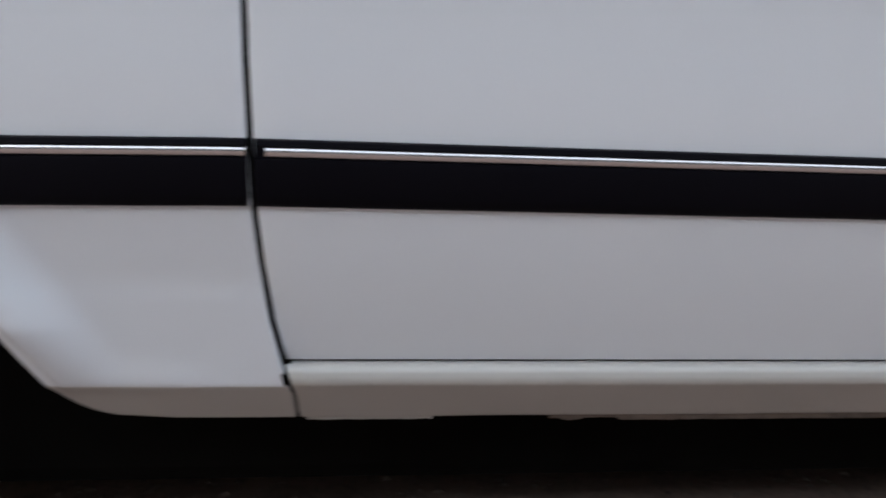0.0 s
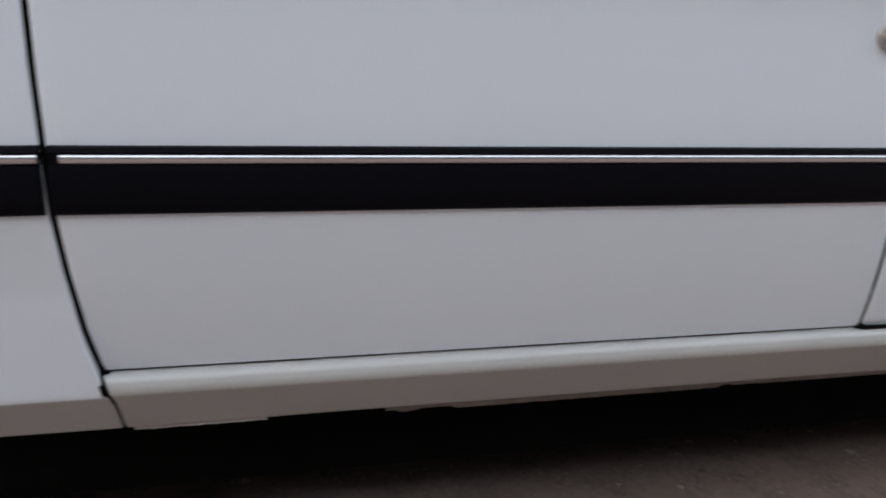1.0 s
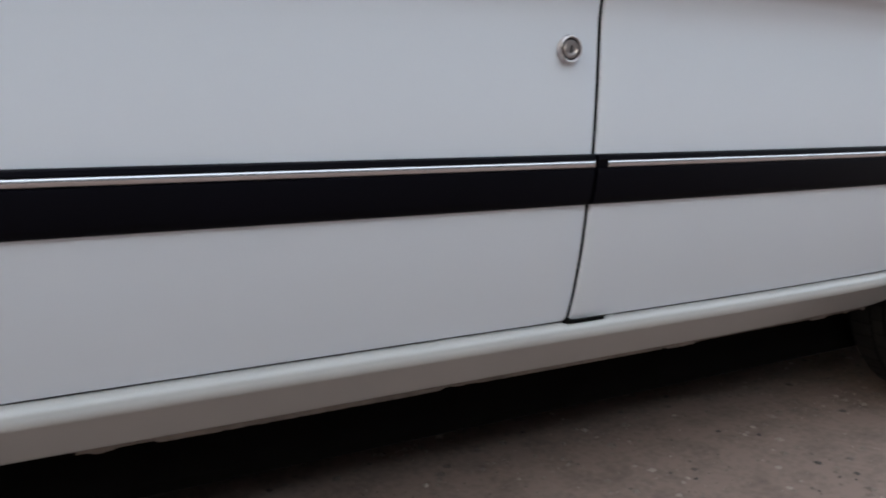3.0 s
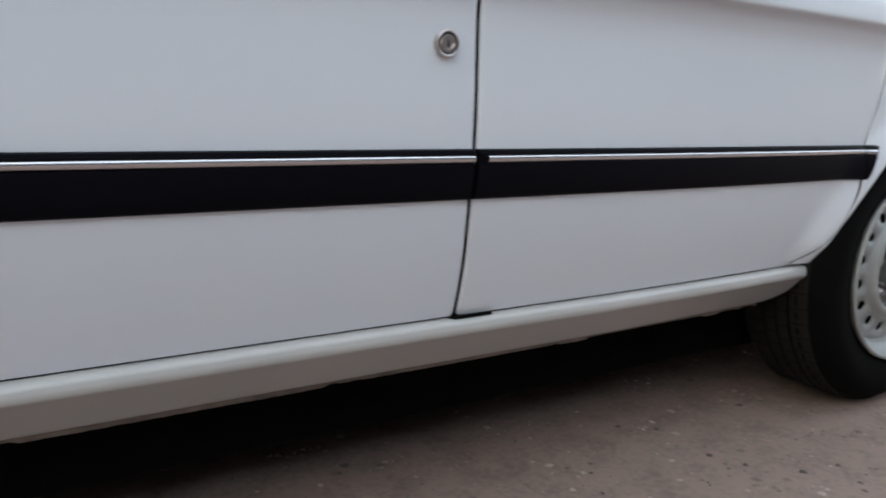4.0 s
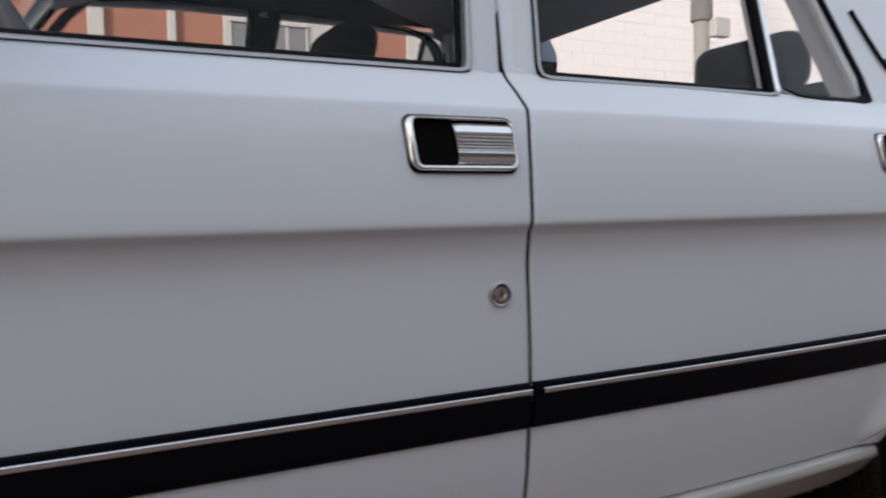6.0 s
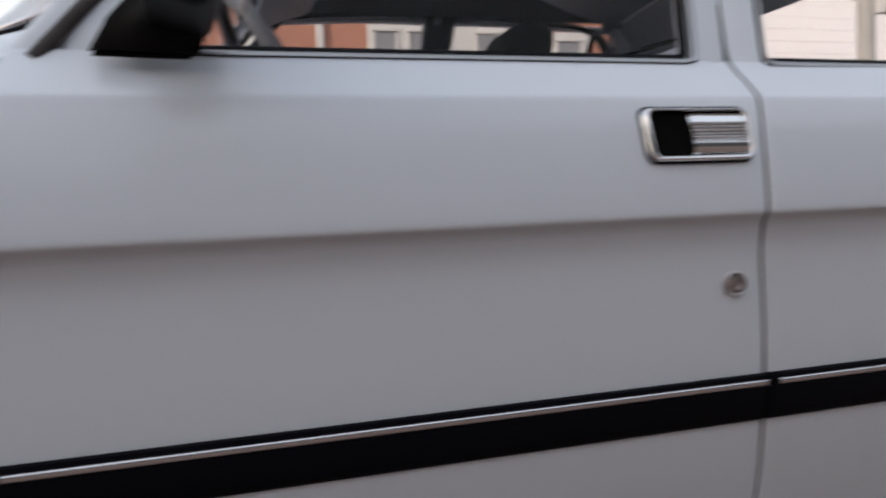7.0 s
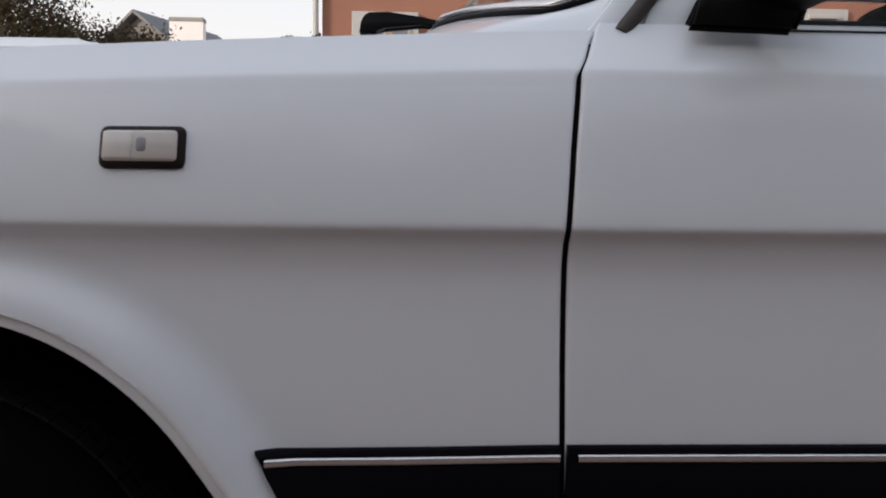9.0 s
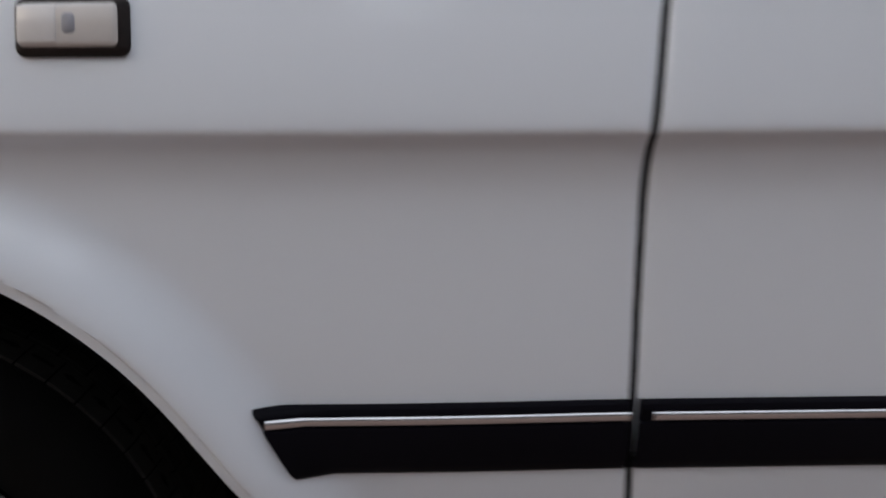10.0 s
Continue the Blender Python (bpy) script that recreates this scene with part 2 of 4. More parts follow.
ARCH_F = ((-0.44, 0.24), (-0.42, 0.32), (-0.36, 0.42), (-0.28, 0.53), (-0.20, 0.60), (-0.10, 0.655), (0.0, 0.685), (0.1, 0.698), (0.2, 0.692), (0.267, 0.682), (0.315, 0.664), (0.364, 0.635), (0.413, 0.591), (0.443, 0.549),
          (0.474, 0.496), (0.510, 0.438), (0.556, 0.376), (0.569, 0.348), (0.579, 0.322), (0.590, 0.302), (0.603, 0.2835), (0.622, 0.2685), (0.650, 0.2635), (0.706, 0.262))
ARCH_R = ((2.553, 0.338), (2.583, 0.400), (2.612, 0.447), (2.646, 0.500), (2.702, 0.553), (2.780, 0.598), (2.86, 0.622), (2.94, 0.626), (3.02, 0.600), (3.10, 0.530), (3.17, 0.42), (3.22, 0.31), (3.24, 0.25))


def curve_at(pairs, x):
    return float(np.interp(x, [p[0] for p in pairs], [p[1] for p in pairs]))


def flare(x, z, arch):
    """The rolled lip round a wheel opening stands out."""
    if not (arch[0][0] - 0.1 < x < arch[-1][0] + 0.1 and z < 0.80):
        return 0.0
    a = np.array(arch)
    p, e = a[:-1], a[1:] - a[:-1]
    q = np.array((x, z)) - p
    s = np.clip((q * e).sum(1) / (e * e).sum(1), 0, 1)
    d = float(np.sqrt(((q - s[:, None] * e) ** 2).sum(1).min()))
    if d > 0.10:
        return 0.0
    fade = min(1.0, max(0.0, (z - 0.30) / 0.08))
    if d < 0.0095:
        return fade * -0.0165
    if d < 0.0135:
        return fade * (-0.0165 - 0.0085 * (d - 0.0095) / 0.004)
    k = (d - 0.0135) / 0.072
    return fade * -0.025 * (0.5 + 0.5 * math.cos(math.pi * min(1, k)))


def dense(pairs, n=220):
    xs = np.linspace(pairs[0][0], pairs[-1][0], n)
    zs = np.array([curve_at(pairs, x) for x in xs])
    d = (xs[None, :] - xs[:, None]) / 0.022
    w = np.exp(-0.5 * d * d)
    soft = (w * zs[None, :]).sum(1) / w.sum(1)
    edge = np.minimum(1, np.minimum(xs - xs[0], xs[-1] - xs) / 0.05)
    return [(float(x), float(z)) for x, z in zip(xs, zs * (1 - edge) + soft * edge)]


FLARE_F, FLARE_R = dense(ARCH_F), dense(ARCH_R)
SEAM_A = ((0.255, 0.837), (0.30, 0.835), (0.322, 0.830), (0.340, 0.8235), (0.385, 0.814), (0.45, 0.806), (0.505, 0.801), (0.565, 0.799), (0.64, 0.7965),
          (0.727, 0.795), (0.782, 0.794), (0.855, 0.799), (0.927, 0.806), (0.948, 0.817), (0.971, 0.826), (0.985, 0.834))
SEAM_B = ((0.335, 1.728), (0.38, 1.726), (0.43, 1.722), (0.505, 1.714), (0.566, 1.713), (0.65, 1.709), (0.75, 1.7035), (0.779, 1.697),
          (0.83, 1.700), (0.888, 1.706), (0.929, 1.712), (0.955, 1.713), (0.976, 1.710), (0.985, 1.7095), (1.10, 1.736), (1.42, 1.80))
SEAM_C = ((0.342, 2.487), (0.373, 2.540), (0.422, 2.578), (0.48, 2.597), (0.5686, 2.611), (0.635, 2.630), (0.70, 2.642), (0.775, 2.640), (0.80, 2.642), (0.91, 2.670), (0.985, 2.676))
GAP = 0.0028


def z_rows(z0, z1, step=0.008):
    zs = set(np.round(np.arange(z0, z1, step), 4)) | {z0, z1}
    for c, r in ((0.778, 0.02), (0.93, 0.016), (0.314, 0.020)):
        zs |= {round(float(z), 4) for z in np.arange(c - r, c + r, 0.002) if z0 < z < z1}
    return sorted(float(z) for z in zs)


def side_panel(name, left, right, z0, z1, parent, label="", cols=36, arches=()):
    """A door-like panel between two seams, with its edges turned in."""
    grid = []
    zs = z_rows(z0 + 0.0030, z1)
    for i, z in enumerate(zs):
        xl, xr = left(z) + GAP, right(z) - GAP
        row = []
        us = [0, 0.0015 / (xr - xl)] + list(np.linspace(0.004 / (xr - xl), 1 - 0.004 / (xr - xl), cols)) + [1 - 0.0015 / (xr - xl), 1]
        for j, u in enumerate(us):
            x = xl + u * (xr - xl)
            y = side_y(x, z) + sum(flare(x, z, a) for a in arches)
            y += 0.0025 if j in (0, len(us) - 1) else 0.0006 if j in (1, len(us) - 2) else 0
            y += 0.002 if i == 0 else 0
            row.append((x, y, z))
        grid.append(row)
    return sheet(name, grid, (0, 0.018, 0), paint, parent, label)


def wing_y(x, z):
    """The front wing tucks in down to a sharp crease, without the shoulder of the sill behind it."""
    y = side_y(x, z)
    if x < 0.9 and z < 0.44:
        own = float(np.interp(z, (0.26, 0.3125, 0.44), (0.0985, 0.0562, 0.030))) + plan(x)
        k = min(1.0, (0.44 - z) / 0.03)
        y = (1 - k) * y + k * own
    return y


def wing_panel(name, front, rear, arch, peak, z0, top, parent, label=""):
    """A wing round a wheel opening: level rows from the opening to each side of it below its peak, and right across above.
    front and rear give the wing's ends at a height; top its upper edge at a place along the car."""
    zp = peak[1]
    low = [z0 + (zp - z0) * math.sin(0.5 * math.pi * k / 150) for k in range(151)]
    up_x, up_z = [p[0] for p in arch if p[0] <= peak[0]], [p[1] for p in arch if p[0] <= peak[0]]
    dn_x, dn_z = [p[0] for p in arch if p[0] >= peak[0]], [p[1] for p in arch if p[0] >= peak[0]]
    verts, faces = [], []

    def patch(rows):
        n0, c = len(verts), len(rows[0])
        n = len(rows) * c
        for row in rows:
            verts.extend(row)
        for row in rows:
            verts.extend((x, y + 0.02, z) for x, y, z in row)
        for i in range(len(rows) - 1):
            for j in range(c - 1):
                a = n0 + i * c + j
                faces.append((a, a + 1, a + c + 1, a + c))
                faces.append((n + a, n + a + c, n + a + c + 1, n + a + 1))
            for j in (0, c - 1):
                a = n0 + i * c + j
                faces.append((a, a + c, n + a + c, n + a))
        for i in (0, len(rows) - 1):
            for j in range(c - 1):
                a = n0 + i * c + j
                faces.append((a, n + a, n + a + 1, a + 1))

    def row_between(a, b, z, sa, sb, zz=None):
        w = b - a
        us = [0.0] + [0.5 - 0.5 * math.cos(math.pi * (0.03 + 0.94 * k / 63)) for k in range(64)] + [1.0]
        if zz:
            us = list(np.linspace(0, 1, 151))
        us += [min(0.4, d / w) for d in (0.0015, 0.0028, 0.0045)] + [1 - min(0.4, d / w) for d in (0.0015, 0.0028, 0.0045)]
        row = []
        us = sorted(us)
        for j, u in enumerate(us):
            x = a + u * w
            h = z if zz is None else zz(x)
            turn = (0.0025 if (j == 0 and sa) or (j == len(us) - 1 and sb) else 0.0006 if (j == 1 and sa) or (j == len(us) - 2 and sb) else 0.0)
            row.append((x, wing_y(x, h) + flare(x, h, arch) + turn, h))
        return row
    patch([row_between(front(z), float(np.interp(z, up_z, up_x)), z, True, False) for z in low])
    patch([row_between(float(np.interp(z, dn_z[::-1], dn_x[::-1])), rear(z), z, False, True) for z in low])
    high = [z for z in z_rows(0.752, 0.985)]
    high = [zp + (0.752 - zp) * (k / 24) ** 2 for k in range(24)] + high
    patch([row_between(front(z), rear(z), z, True, True, (lambda x, z=z: z if z < 0.85 else 0.85 + (z - 0.85) * (top(x) - 0.85) / 0.135)) for z in high])
    return from_data(name, verts, faces, paint, parent, label, True, 50)


# ---- ground ----
def noise_ground():
    """One sheet to the horizon, finely meshed and slightly uneven near the car."""
    xs = [-400, -60, -12] + list(np.linspace(-3, 6, 91)) + [15, 60, 400]
    ys = [-400, -60, -10] + list(np.linspace(-3, 4, 71)) + [12, 60, 400]
    verts = [(x, y, 0.004 * noise.noise(Vector((x * 2.3, y * 2.3, 0))) + 0.002 * noise.noise(Vector((x * 9, y * 9, 3))) + 0.012) for y in ys for x in xs]
    n = len(xs)
    faces = [(j * n + i, j * n + i + 1, (j + 1) * n + i + 1, (j + 1) * n + i) for j in range(len(ys) - 1) for i in range(n - 1)]
    ob = from_data("ground", verts, faces, asphalt)
    return tagged(ob, "worn brown-grey asphalt with fine grit", "ground", kind="structure")


noise_ground()


# ---- the white saloon car ----
car = thing("car", (0, 0, 0), "white four-door saloon car with black side mouldings, parked on asphalt", "car")


def seam(pairs):
    return lambda z: curve_at(pairs, z)


def dip(x):
    """The moulding sinks a little towards the nose."""
    return 0.022 * max(0.0, 0.78 - x)


def moulding(x0, x1, parent, lead=0.0, tail=0.0, start=0.001, arch=()):
    """Black rubber strip with a thin chrome line set into it, between x0 and x1; lead and tail slant its ends, start holds the chrome back."""
    zb, zt = 0.5047, 0.5692
    rows = [(0.0, 0.004), (0.001, -0.0035), (0.005, -0.0065), (0.013, -0.0085), (0.040, -0.0095), (0.0462, -0.0085), (0.0470, -0.0060), (0.0570, -0.0060), (0.0578, -0.0080), (0.0625, -0.0065), (zt - zb - 0.0008, -0.004), (zt - zb, 0.004)]
    n = max(2, int((x1 - x0) / 0.03))

    def skin(x, z):
        return side_y(x, z) + (flare(x, z, arch) if arch else 0.0)
    grid = []
    for h, d in rows:
        k = h / (zt - zb)
        a, b = x0 + lead * (1 - k), x1 - tail * (1 - k)
        e = min(0.0012, (b - a) / 4)
        xs = [a, a + e * 0.4] + [a + e + (b - a - 2 * e) * i / n for i in range(n + 1)] + [b - e * 0.4, b]
        grid.append([(x, skin(x, zb + h) + d + (0.005 if i in (0, n + 4) else 0.0012 if i in (1, n + 3) else 0), zb + h - dip(x)) for i, x in enumerate(xs)])
    sheet("rubber_moulding", grid, (0, 0.004, 0), rubber, parent, "matt black rubber side moulding")
    bright = []
    for t in range(7):
        a = math.pi * t / 6
        z = zt - 0.0126 - 0.0047 * math.cos(a)
        xa, xb = x0 + start + lead * 0.22, x1 - 0.001 - tail * 0.22
        bright.append([(x, skin(x, z) - 0.0062 - 0.0030 * math.sin(a), z - dip(x)) for x in (xa + (xb - xa) * i / n for i in range(n + 1))])
    sheet("chrome_strip", bright, (0, 0.003, 0), strip_chrome, parent, "thin bright chrome line")


def rounded_rect(x0, x1, z0, z1, r, n=6, slant=0.0):
    """Outline points (x, z); slant leans the lower leading corner back."""
    pts = []
    for cx, cz, a0 in ((x1 - r, z1 - r, 0), (x0 + r, z1 - r, 90), (x0 + r, z0 + r, 180), (x1 - r, z0 + r, 270)):
        for k in range(n + 1):
            a = radians(a0 + 90 * k / n)
            x, z = cx + r * math.cos(a), cz + r * math.sin(a)
            pts.append((x + slant * (z1 - z) / (z1 - z0) * (x1 - x) / (x1 - x0), z))
    return pts


def handle(x0, x1, parent, lift=0.0):
    """Flush pull handle: chrome surround, black plate for the recess's shade, ribbed chrome pull."""
    z0, z1 = 0.8465 + lift, 0.9140 + lift
    outer = rounded_rect(x0, x1, z0, z1, 0.014, slant=0.004)
    inner = rounded_rect(x0 + 0.012, x1 - 0.0035, z0 + 0.0085, z1 - 0.005, 0.006, slant=0.003)

    def loop(pts, d):
        return [(x, side_y(x, z) + d, z) for x, z in pts]

    def blend(t):
        return [(a[0] + (b[0] - a[0]) * t, a[1] + (b[1] - a[1]) * t) for a, b in zip(outer, inner)]
    m = len(outer)
    loops = [loop(outer, 0.002), loop(outer, -0.004), loop(blend(0.2), -0.0075), loop(blend(0.5), -0.009), loop(blend(0.8), -0.0075), loop(inner, -0.004), loop(inner, 0.012)]
    m = len(outer)
    verts = [p for l in loops for p in l]
    faces = [(i * m + k, i * m + (k + 1) % m, (i + 1) * m + (k + 1) % m, (i + 1) * m + k) for i in range(len(loops) - 1) for k in range(m)]
    gasket = rounded_rect(x0 - 0.002, x1 + 0.002, z0 - 0.0025, z1 + 0.0015, 0.013, slant=0.004)
    gl = [loop(gasket, 0.001), loop(gasket, -0.0025), loop(outer, -0.003), loop(outer, 0.002)]
    from_data("handle_gasket", [p for l in gl for p in l], [(i * m + k, i * m + (k + 1) % m, (i + 1) * m + (k + 1) % m, (i + 1) * m + k) for i in range(3) for k in range(m)], rubber, parent, "thin black rubber gasket", True, 40)
    from_data("handle_surround", verts, faces, chrome, parent, "polished chrome handle surround", True, 40)
    # nearly flush black plate: the recess's shade is put into its colour
    dish = loop(inner, -0.0012)
    faces = [tuple(range(m))]
    from_data("handle_recess", dish, faces, void_black, parent, "flat black plate painting the handle recess's shade", False)
    # the pull: a slightly domed plate with fine ribs
    xa, xb = x0 + 0.0655, x1 - 0.005
    grid = []
    zs = np.linspace(z0 + 0.0095, z1 - 0.0075, 67)
    for z in zs:
        t = (z - zs[0]) / (zs[-1] - zs[0])
        rib = 0.0
        if 0.26 < t < 0.78:
            rib = 0.0015 * (0.5 - 0.5 * math.cos(2 * math.pi * (t - 0.26) / 0.52 * 7))
        dome = 0.006 * (1 - (2 * t - 1) ** 4)
        lean = 0.003 * (1 - t)
        row = []
        for u in np.linspace(0, 1, 9):
            x = xa + lean + (xb - xa - lean) * u
            edge = 0.003 * (1 - min(1, 8 * u)) ** 2
            row.append((x, side_y(x, z) - 0.004 - dome + rib + edge, z))
        grid.append(row)
    sheet("handle_pull", grid, (0, 0.004, 0), chrome, parent, "ribbed chrome pull plate", 25)


def door_lock(x, z, parent):
    """Round lock: a rolled chrome bezel, a dark ring, and a worn key barrel with its slot and cover plate."""
    y = side_y(x, z)
    lathe("lock_bezel", [(0.0165, 0.001), (0.0163, -0.003), (0.0155, -0.0052), (0.0142, -0.0060), (0.0130, -0.0054), (0.0124, -0.0036)], barrel, parent, (x, y, z), "round dull chrome lock bezel", 48)
    lathe("lock_ring", [(0.0125, -0.0034), (0.0106, -0.0034)], void_black, parent, (x, y, z), "dark gap round the key barrel", 40)
    lathe("lock_cylinder", [(0.0107, -0.002), (0.0105, -0.0054), (0.0098, -0.0064), (0.0068, -0.0066), (0.0060, -0.0056), (0.0, -0.0054)], barrel, parent, (x, y, z), "worn steel key cylinder", 40)
    part("keyhole", box_bm(x - 0.0011, x + 0.0011, y - 0.0061, y - 0.0040, z - 0.0042, z + 0.0042, 0.0004, 1), void_black, parent, "narrow dark key slot")


def glass_y(x, z, inset=0.012):
    return side_y(x, max(z, 0.985)) + inset


def window_pane(outline, parent, name="window_glass", inset=0.014):
    """A thin pane with two faces that follows the side's lean; outline: (x, z) points."""
    n = len(outline)
    verts = [(x, glass_y(x, z, inset), z) for x, z in outline] + [(x, glass_y(x, z, inset) + 0.004, z) for x, z in outline]
    faces = [tuple(range(n)), tuple(range(2 * n - 1, n - 1, -1))] + [(k, n + k, n + (k + 1) % n, (k + 1) % n) for k in range(n)]
    ob = from_data(name, verts, faces, glass, parent, "clear side window glass", False)
    ob.visible_shadow = False
    return ob


def frame_ring(name, outline, width, parent, mat, out=0.0, deep=0.02, label=""):
    """A frame round a window: the outline is its inner edge, width the reach outwards (one value for each point)."""
    c = Vector((sum(p[0] for p in outline) / len(outline), sum(p[1] for p in outline) / len(outline)))
    m = len(outline)
    inner, outer = [], []
    for k, (x, z) in enumerate(outline):
        a, b = Vector(outline[k - 1]), Vector(outline[(k + 1) % m])
        d1, d2 = (Vector((x, z)) - a).normalized(), (b - Vector((x, z))).normalized()
        n1, n2 = Vector((d1.y, -d1.x)), Vector((d2.y, -d2.x))
        if n1.dot(Vector((x, z)) - c) < 0:
            n1, n2 = -n1, -n2
        bis = (n1 + n2).normalized()
        w = width[k] if isinstance(width, (list, tuple)) else width
        p = Vector((x, z)) + bis * (w / max(0.35, bis.dot(n1)))
        inner.append((x, z))
        outer.append((p.x, p.y))
    loops = [[(x, glass_y(x, z, 0) + deep, z) for x, z in inner], [(x, glass_y(x, z, 0) + out + 0.001, z) for x, z in inner],
             [((a[0] * 0.7 + b[0] * 0.3), glass_y(a[0], a[1], 0) + out - 0.002, (a[1] * 0.7 + b[1] * 0.3)) for a, b in zip(inner, outer)],
             [((a[0] * 0.2 + b[0] * 0.8), glass_y(b[0], b[1], 0) + out - 0.002, (a[1] * 0.2 + b[1] * 0.8)) for a, b in zip(inner, outer)],
             [(x, glass_y(x, z, 0) + out + 0.001, z) for x, z in outer], [(x, glass_y(x, z, 0) + deep, z) for x, z in outer]]
    verts = [p for l in loops for p in l]
    faces = [(i * m + k, i * m + (k + 1) % m, ((i + 1) % 6) * m + (k + 1) % m, ((i + 1) % 6) * m + k) for i in range(6) for k in range(m)]
    return from_data(name, verts, faces, mat, parent, label, True, 40)


channel = material("dirty rubber channel", (0.060, 0.050, 0.044), 0.7, vary=0.3, scale=30, fine=300, bump=0.2)


def window_outline(x0, x1, x0t, x1t, z0, z1, r=0.02):
    """A window's daylight opening, listed from its lower front corner."""
    pts = []
    corners = [(x0, z0), (x1, z0), (x1t, z1), (x0t, z1)]
    for k, c in enumerate(corners):
        p, a, b = Vector(c), Vector(corners[k - 1]), Vector(corners[(k + 1) % 4])
        for t in (0, 0.5, 1):
            q1, q2 = p + (a - p).normalized() * r, p + (b - p).normalized() * r
            m = (q1 * (1 - t) + q2 * t) * 0.5 + p * 0.5 if t == 0.5 else (q1 if t == 0 else q2)
            pts.append((m.x, m.y))
    return pts


FRONT_WIN = window_outline(0.935, 1.651, 1.235, 1.715, 0.9875, 1.372, 0.012)
REAR_WIN = window_outline(1.771, 2.247, 1.835, 2.300, 0.986, 1.372, 0.012)
QUARTER_WIN = window_outline(2.262, 2.520, 2.315, 2.400, 0.988, 1.365, 0.045)

# doors
front_door = side_panel("front_door", seam(SEAM_A), seam(SEAM_B), 0.3365, 0.985, car, "white front door, closed")
rear_door = side_panel("rear_door", seam(SEAM_B), lambda z: curve_at(SEAM_C, z) + 0.0022, 0.3365, 0.985, car, "white rear door, closed", arches=(FLARE_R,))
moulding(0.803, 1.7105, front_door, start=0.0105)
moulding(1.7155, 2.6010, rear_door, start=0.0145, arch=FLARE_R)
handle(1.5275, 1.6785, front_door)
handle(2.4345, 2.5800, rear_door, 0.004)
door_lock(1.661, 0.6908, front_door)
for panel, outline in ((front_door, FRONT_WIN), (rear_door, REAR_WIN)):
    frame_ring("window_frame", outline, 0.050 if panel is front_door else [0.05] * 3 + [0.010] * 6 + [0.05] * 3, panel, paint, 0.0, 0.03, "white painted window frame")
    frame_ring("trim_rubber", outline, 0.0093, panel, rubber, -0.0025, 0.004, "thin black rubber under the trim")
    frame_ring("window_trim", outline, 0.0075, panel, trim_chrome, -0.004, 0.004, "thin chrome window trim")
    frame_ring("window_seal", outline, -0.008, panel, rubber, 0.006, 0.014, "black window seal")
    window_pane(outline, panel)
window_pane(QUARTER_WIN, rear_door, "quarter_glass")
frame_ring("quarter_frame", QUARTER_WIN, [0.008] * 3 + [0.045] * 6 + [0.008] * 3, rear_door, paint, 0.001, 0.03, "white painted quarter window frame")
frame_ring("quarter_seal", QUARTER_WIN, [0.004] * 3 + [0.018] * 6 + [0.004] * 3, rear_door, rubber, -0.003, 0.02, "thick black quarter window rubber")
tube("divider_bar", [(x, glass_y(x, z, -0.001), z) for x, z in ((2.254, 0.986), (2.308, 1.37))], 0.0058, chrome, rear_door, "chrome divider bar")

tube("divider_seal", [(x, glass_y(x, z, 0.004), z) for x, z in ((2.242, 0.986), (2.296, 1.37))], 0.009, rubber, rear_door, "black rubber beside the divider bar")

# black strips behind the gaps between the panels, painting the shade inside them
def gap_strip(points, parent, width=0.012, arch=(), deep=0.0035):
    rows = [[(x + d, side_y(x, z) + (flare(x, z, arch) if arch else 0.0) + deep, z) for d in (-0.6 * width, 0, 0.6 * width)] for x, z in points]
    sheet("door_seal", rows, (0, 0.008, 0), void_black, parent, "black rubber door seal")


gap_strip([(curve_at(SEAM_A, z), z) for z in z_rows(0.30, 0.960)], front_door)
gap_strip([(curve_at(SEAM_B, z), z) for z in z_rows(0.335, 1.40)], front_door)
gap_strip([(curve_at(SEAM_C, z) + 0.001, z) for z in z_rows(0.345, 0.978)], rear_door, 0.009, FLARE_R, 0.0012)
# black sheet paints the shade where the gap opens at the rear door's lower corner
sheet("door_seal", [[(x, side_y(x, 0.336) - 0.0012, z + (0.0016 * (1 - (x - 1.724) / 0.062) if top else 0.0)) for x in np.linspace(1.724, 1.786, 12)] for z, top in ((0.3362, False), (0.3392, True))], (0, 0.004, 0), void_black, rear_door, "black sheet painting the shade of the gap under the door corner")
for x0, x1, owner in ((0.83, 1.722, front_door), (1.735, 2.47, rear_door)):
    xs_ = np.linspace(x0, x1, 40)
    sheet("door_seal", [[(x, side_y(x, 0.338) + 0.007, z) for x in xs_] for z in (0.3335, 0.346)], (0, 0.006, 0), void_black, owner, "black rubber door seal")

# wings
def wing_top(x):
    return 0.975 + 1.3 * drop(x)


def tail_top(x):
    return 0.983 - 0.02 * max(0.0, x - 2.6)


front_wing = wing_panel("front_wing", lambda z: -0.72, lambda z: curve_at(SEAM_A, z) - GAP, FLARE_F, max(FLARE_F, key=lambda p: p[1]), 0.262, wing_top, car, "white front wing with flared wheel opening")
# below its crease the wing takes the darkened sill paint, painting its shade
front_wing.data.materials.append(shaded_sill_paint)
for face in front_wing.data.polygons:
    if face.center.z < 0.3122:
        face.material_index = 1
rear_wing = wing_panel("rear_wing", lambda z: curve_at(SEAM_C, max(z, 0.342)) + 0.001, lambda z: 3.85 + 0.05 * (z - 0.3), FLARE_R, max(FLARE_R, key=lambda p: p[1]), 0.3425, tail_top, car, "white rear wing over the back wheel")
moulding(0.500, 0.7965, front_wing, lead=0.031, start=0.004, arch=FLARE_F)
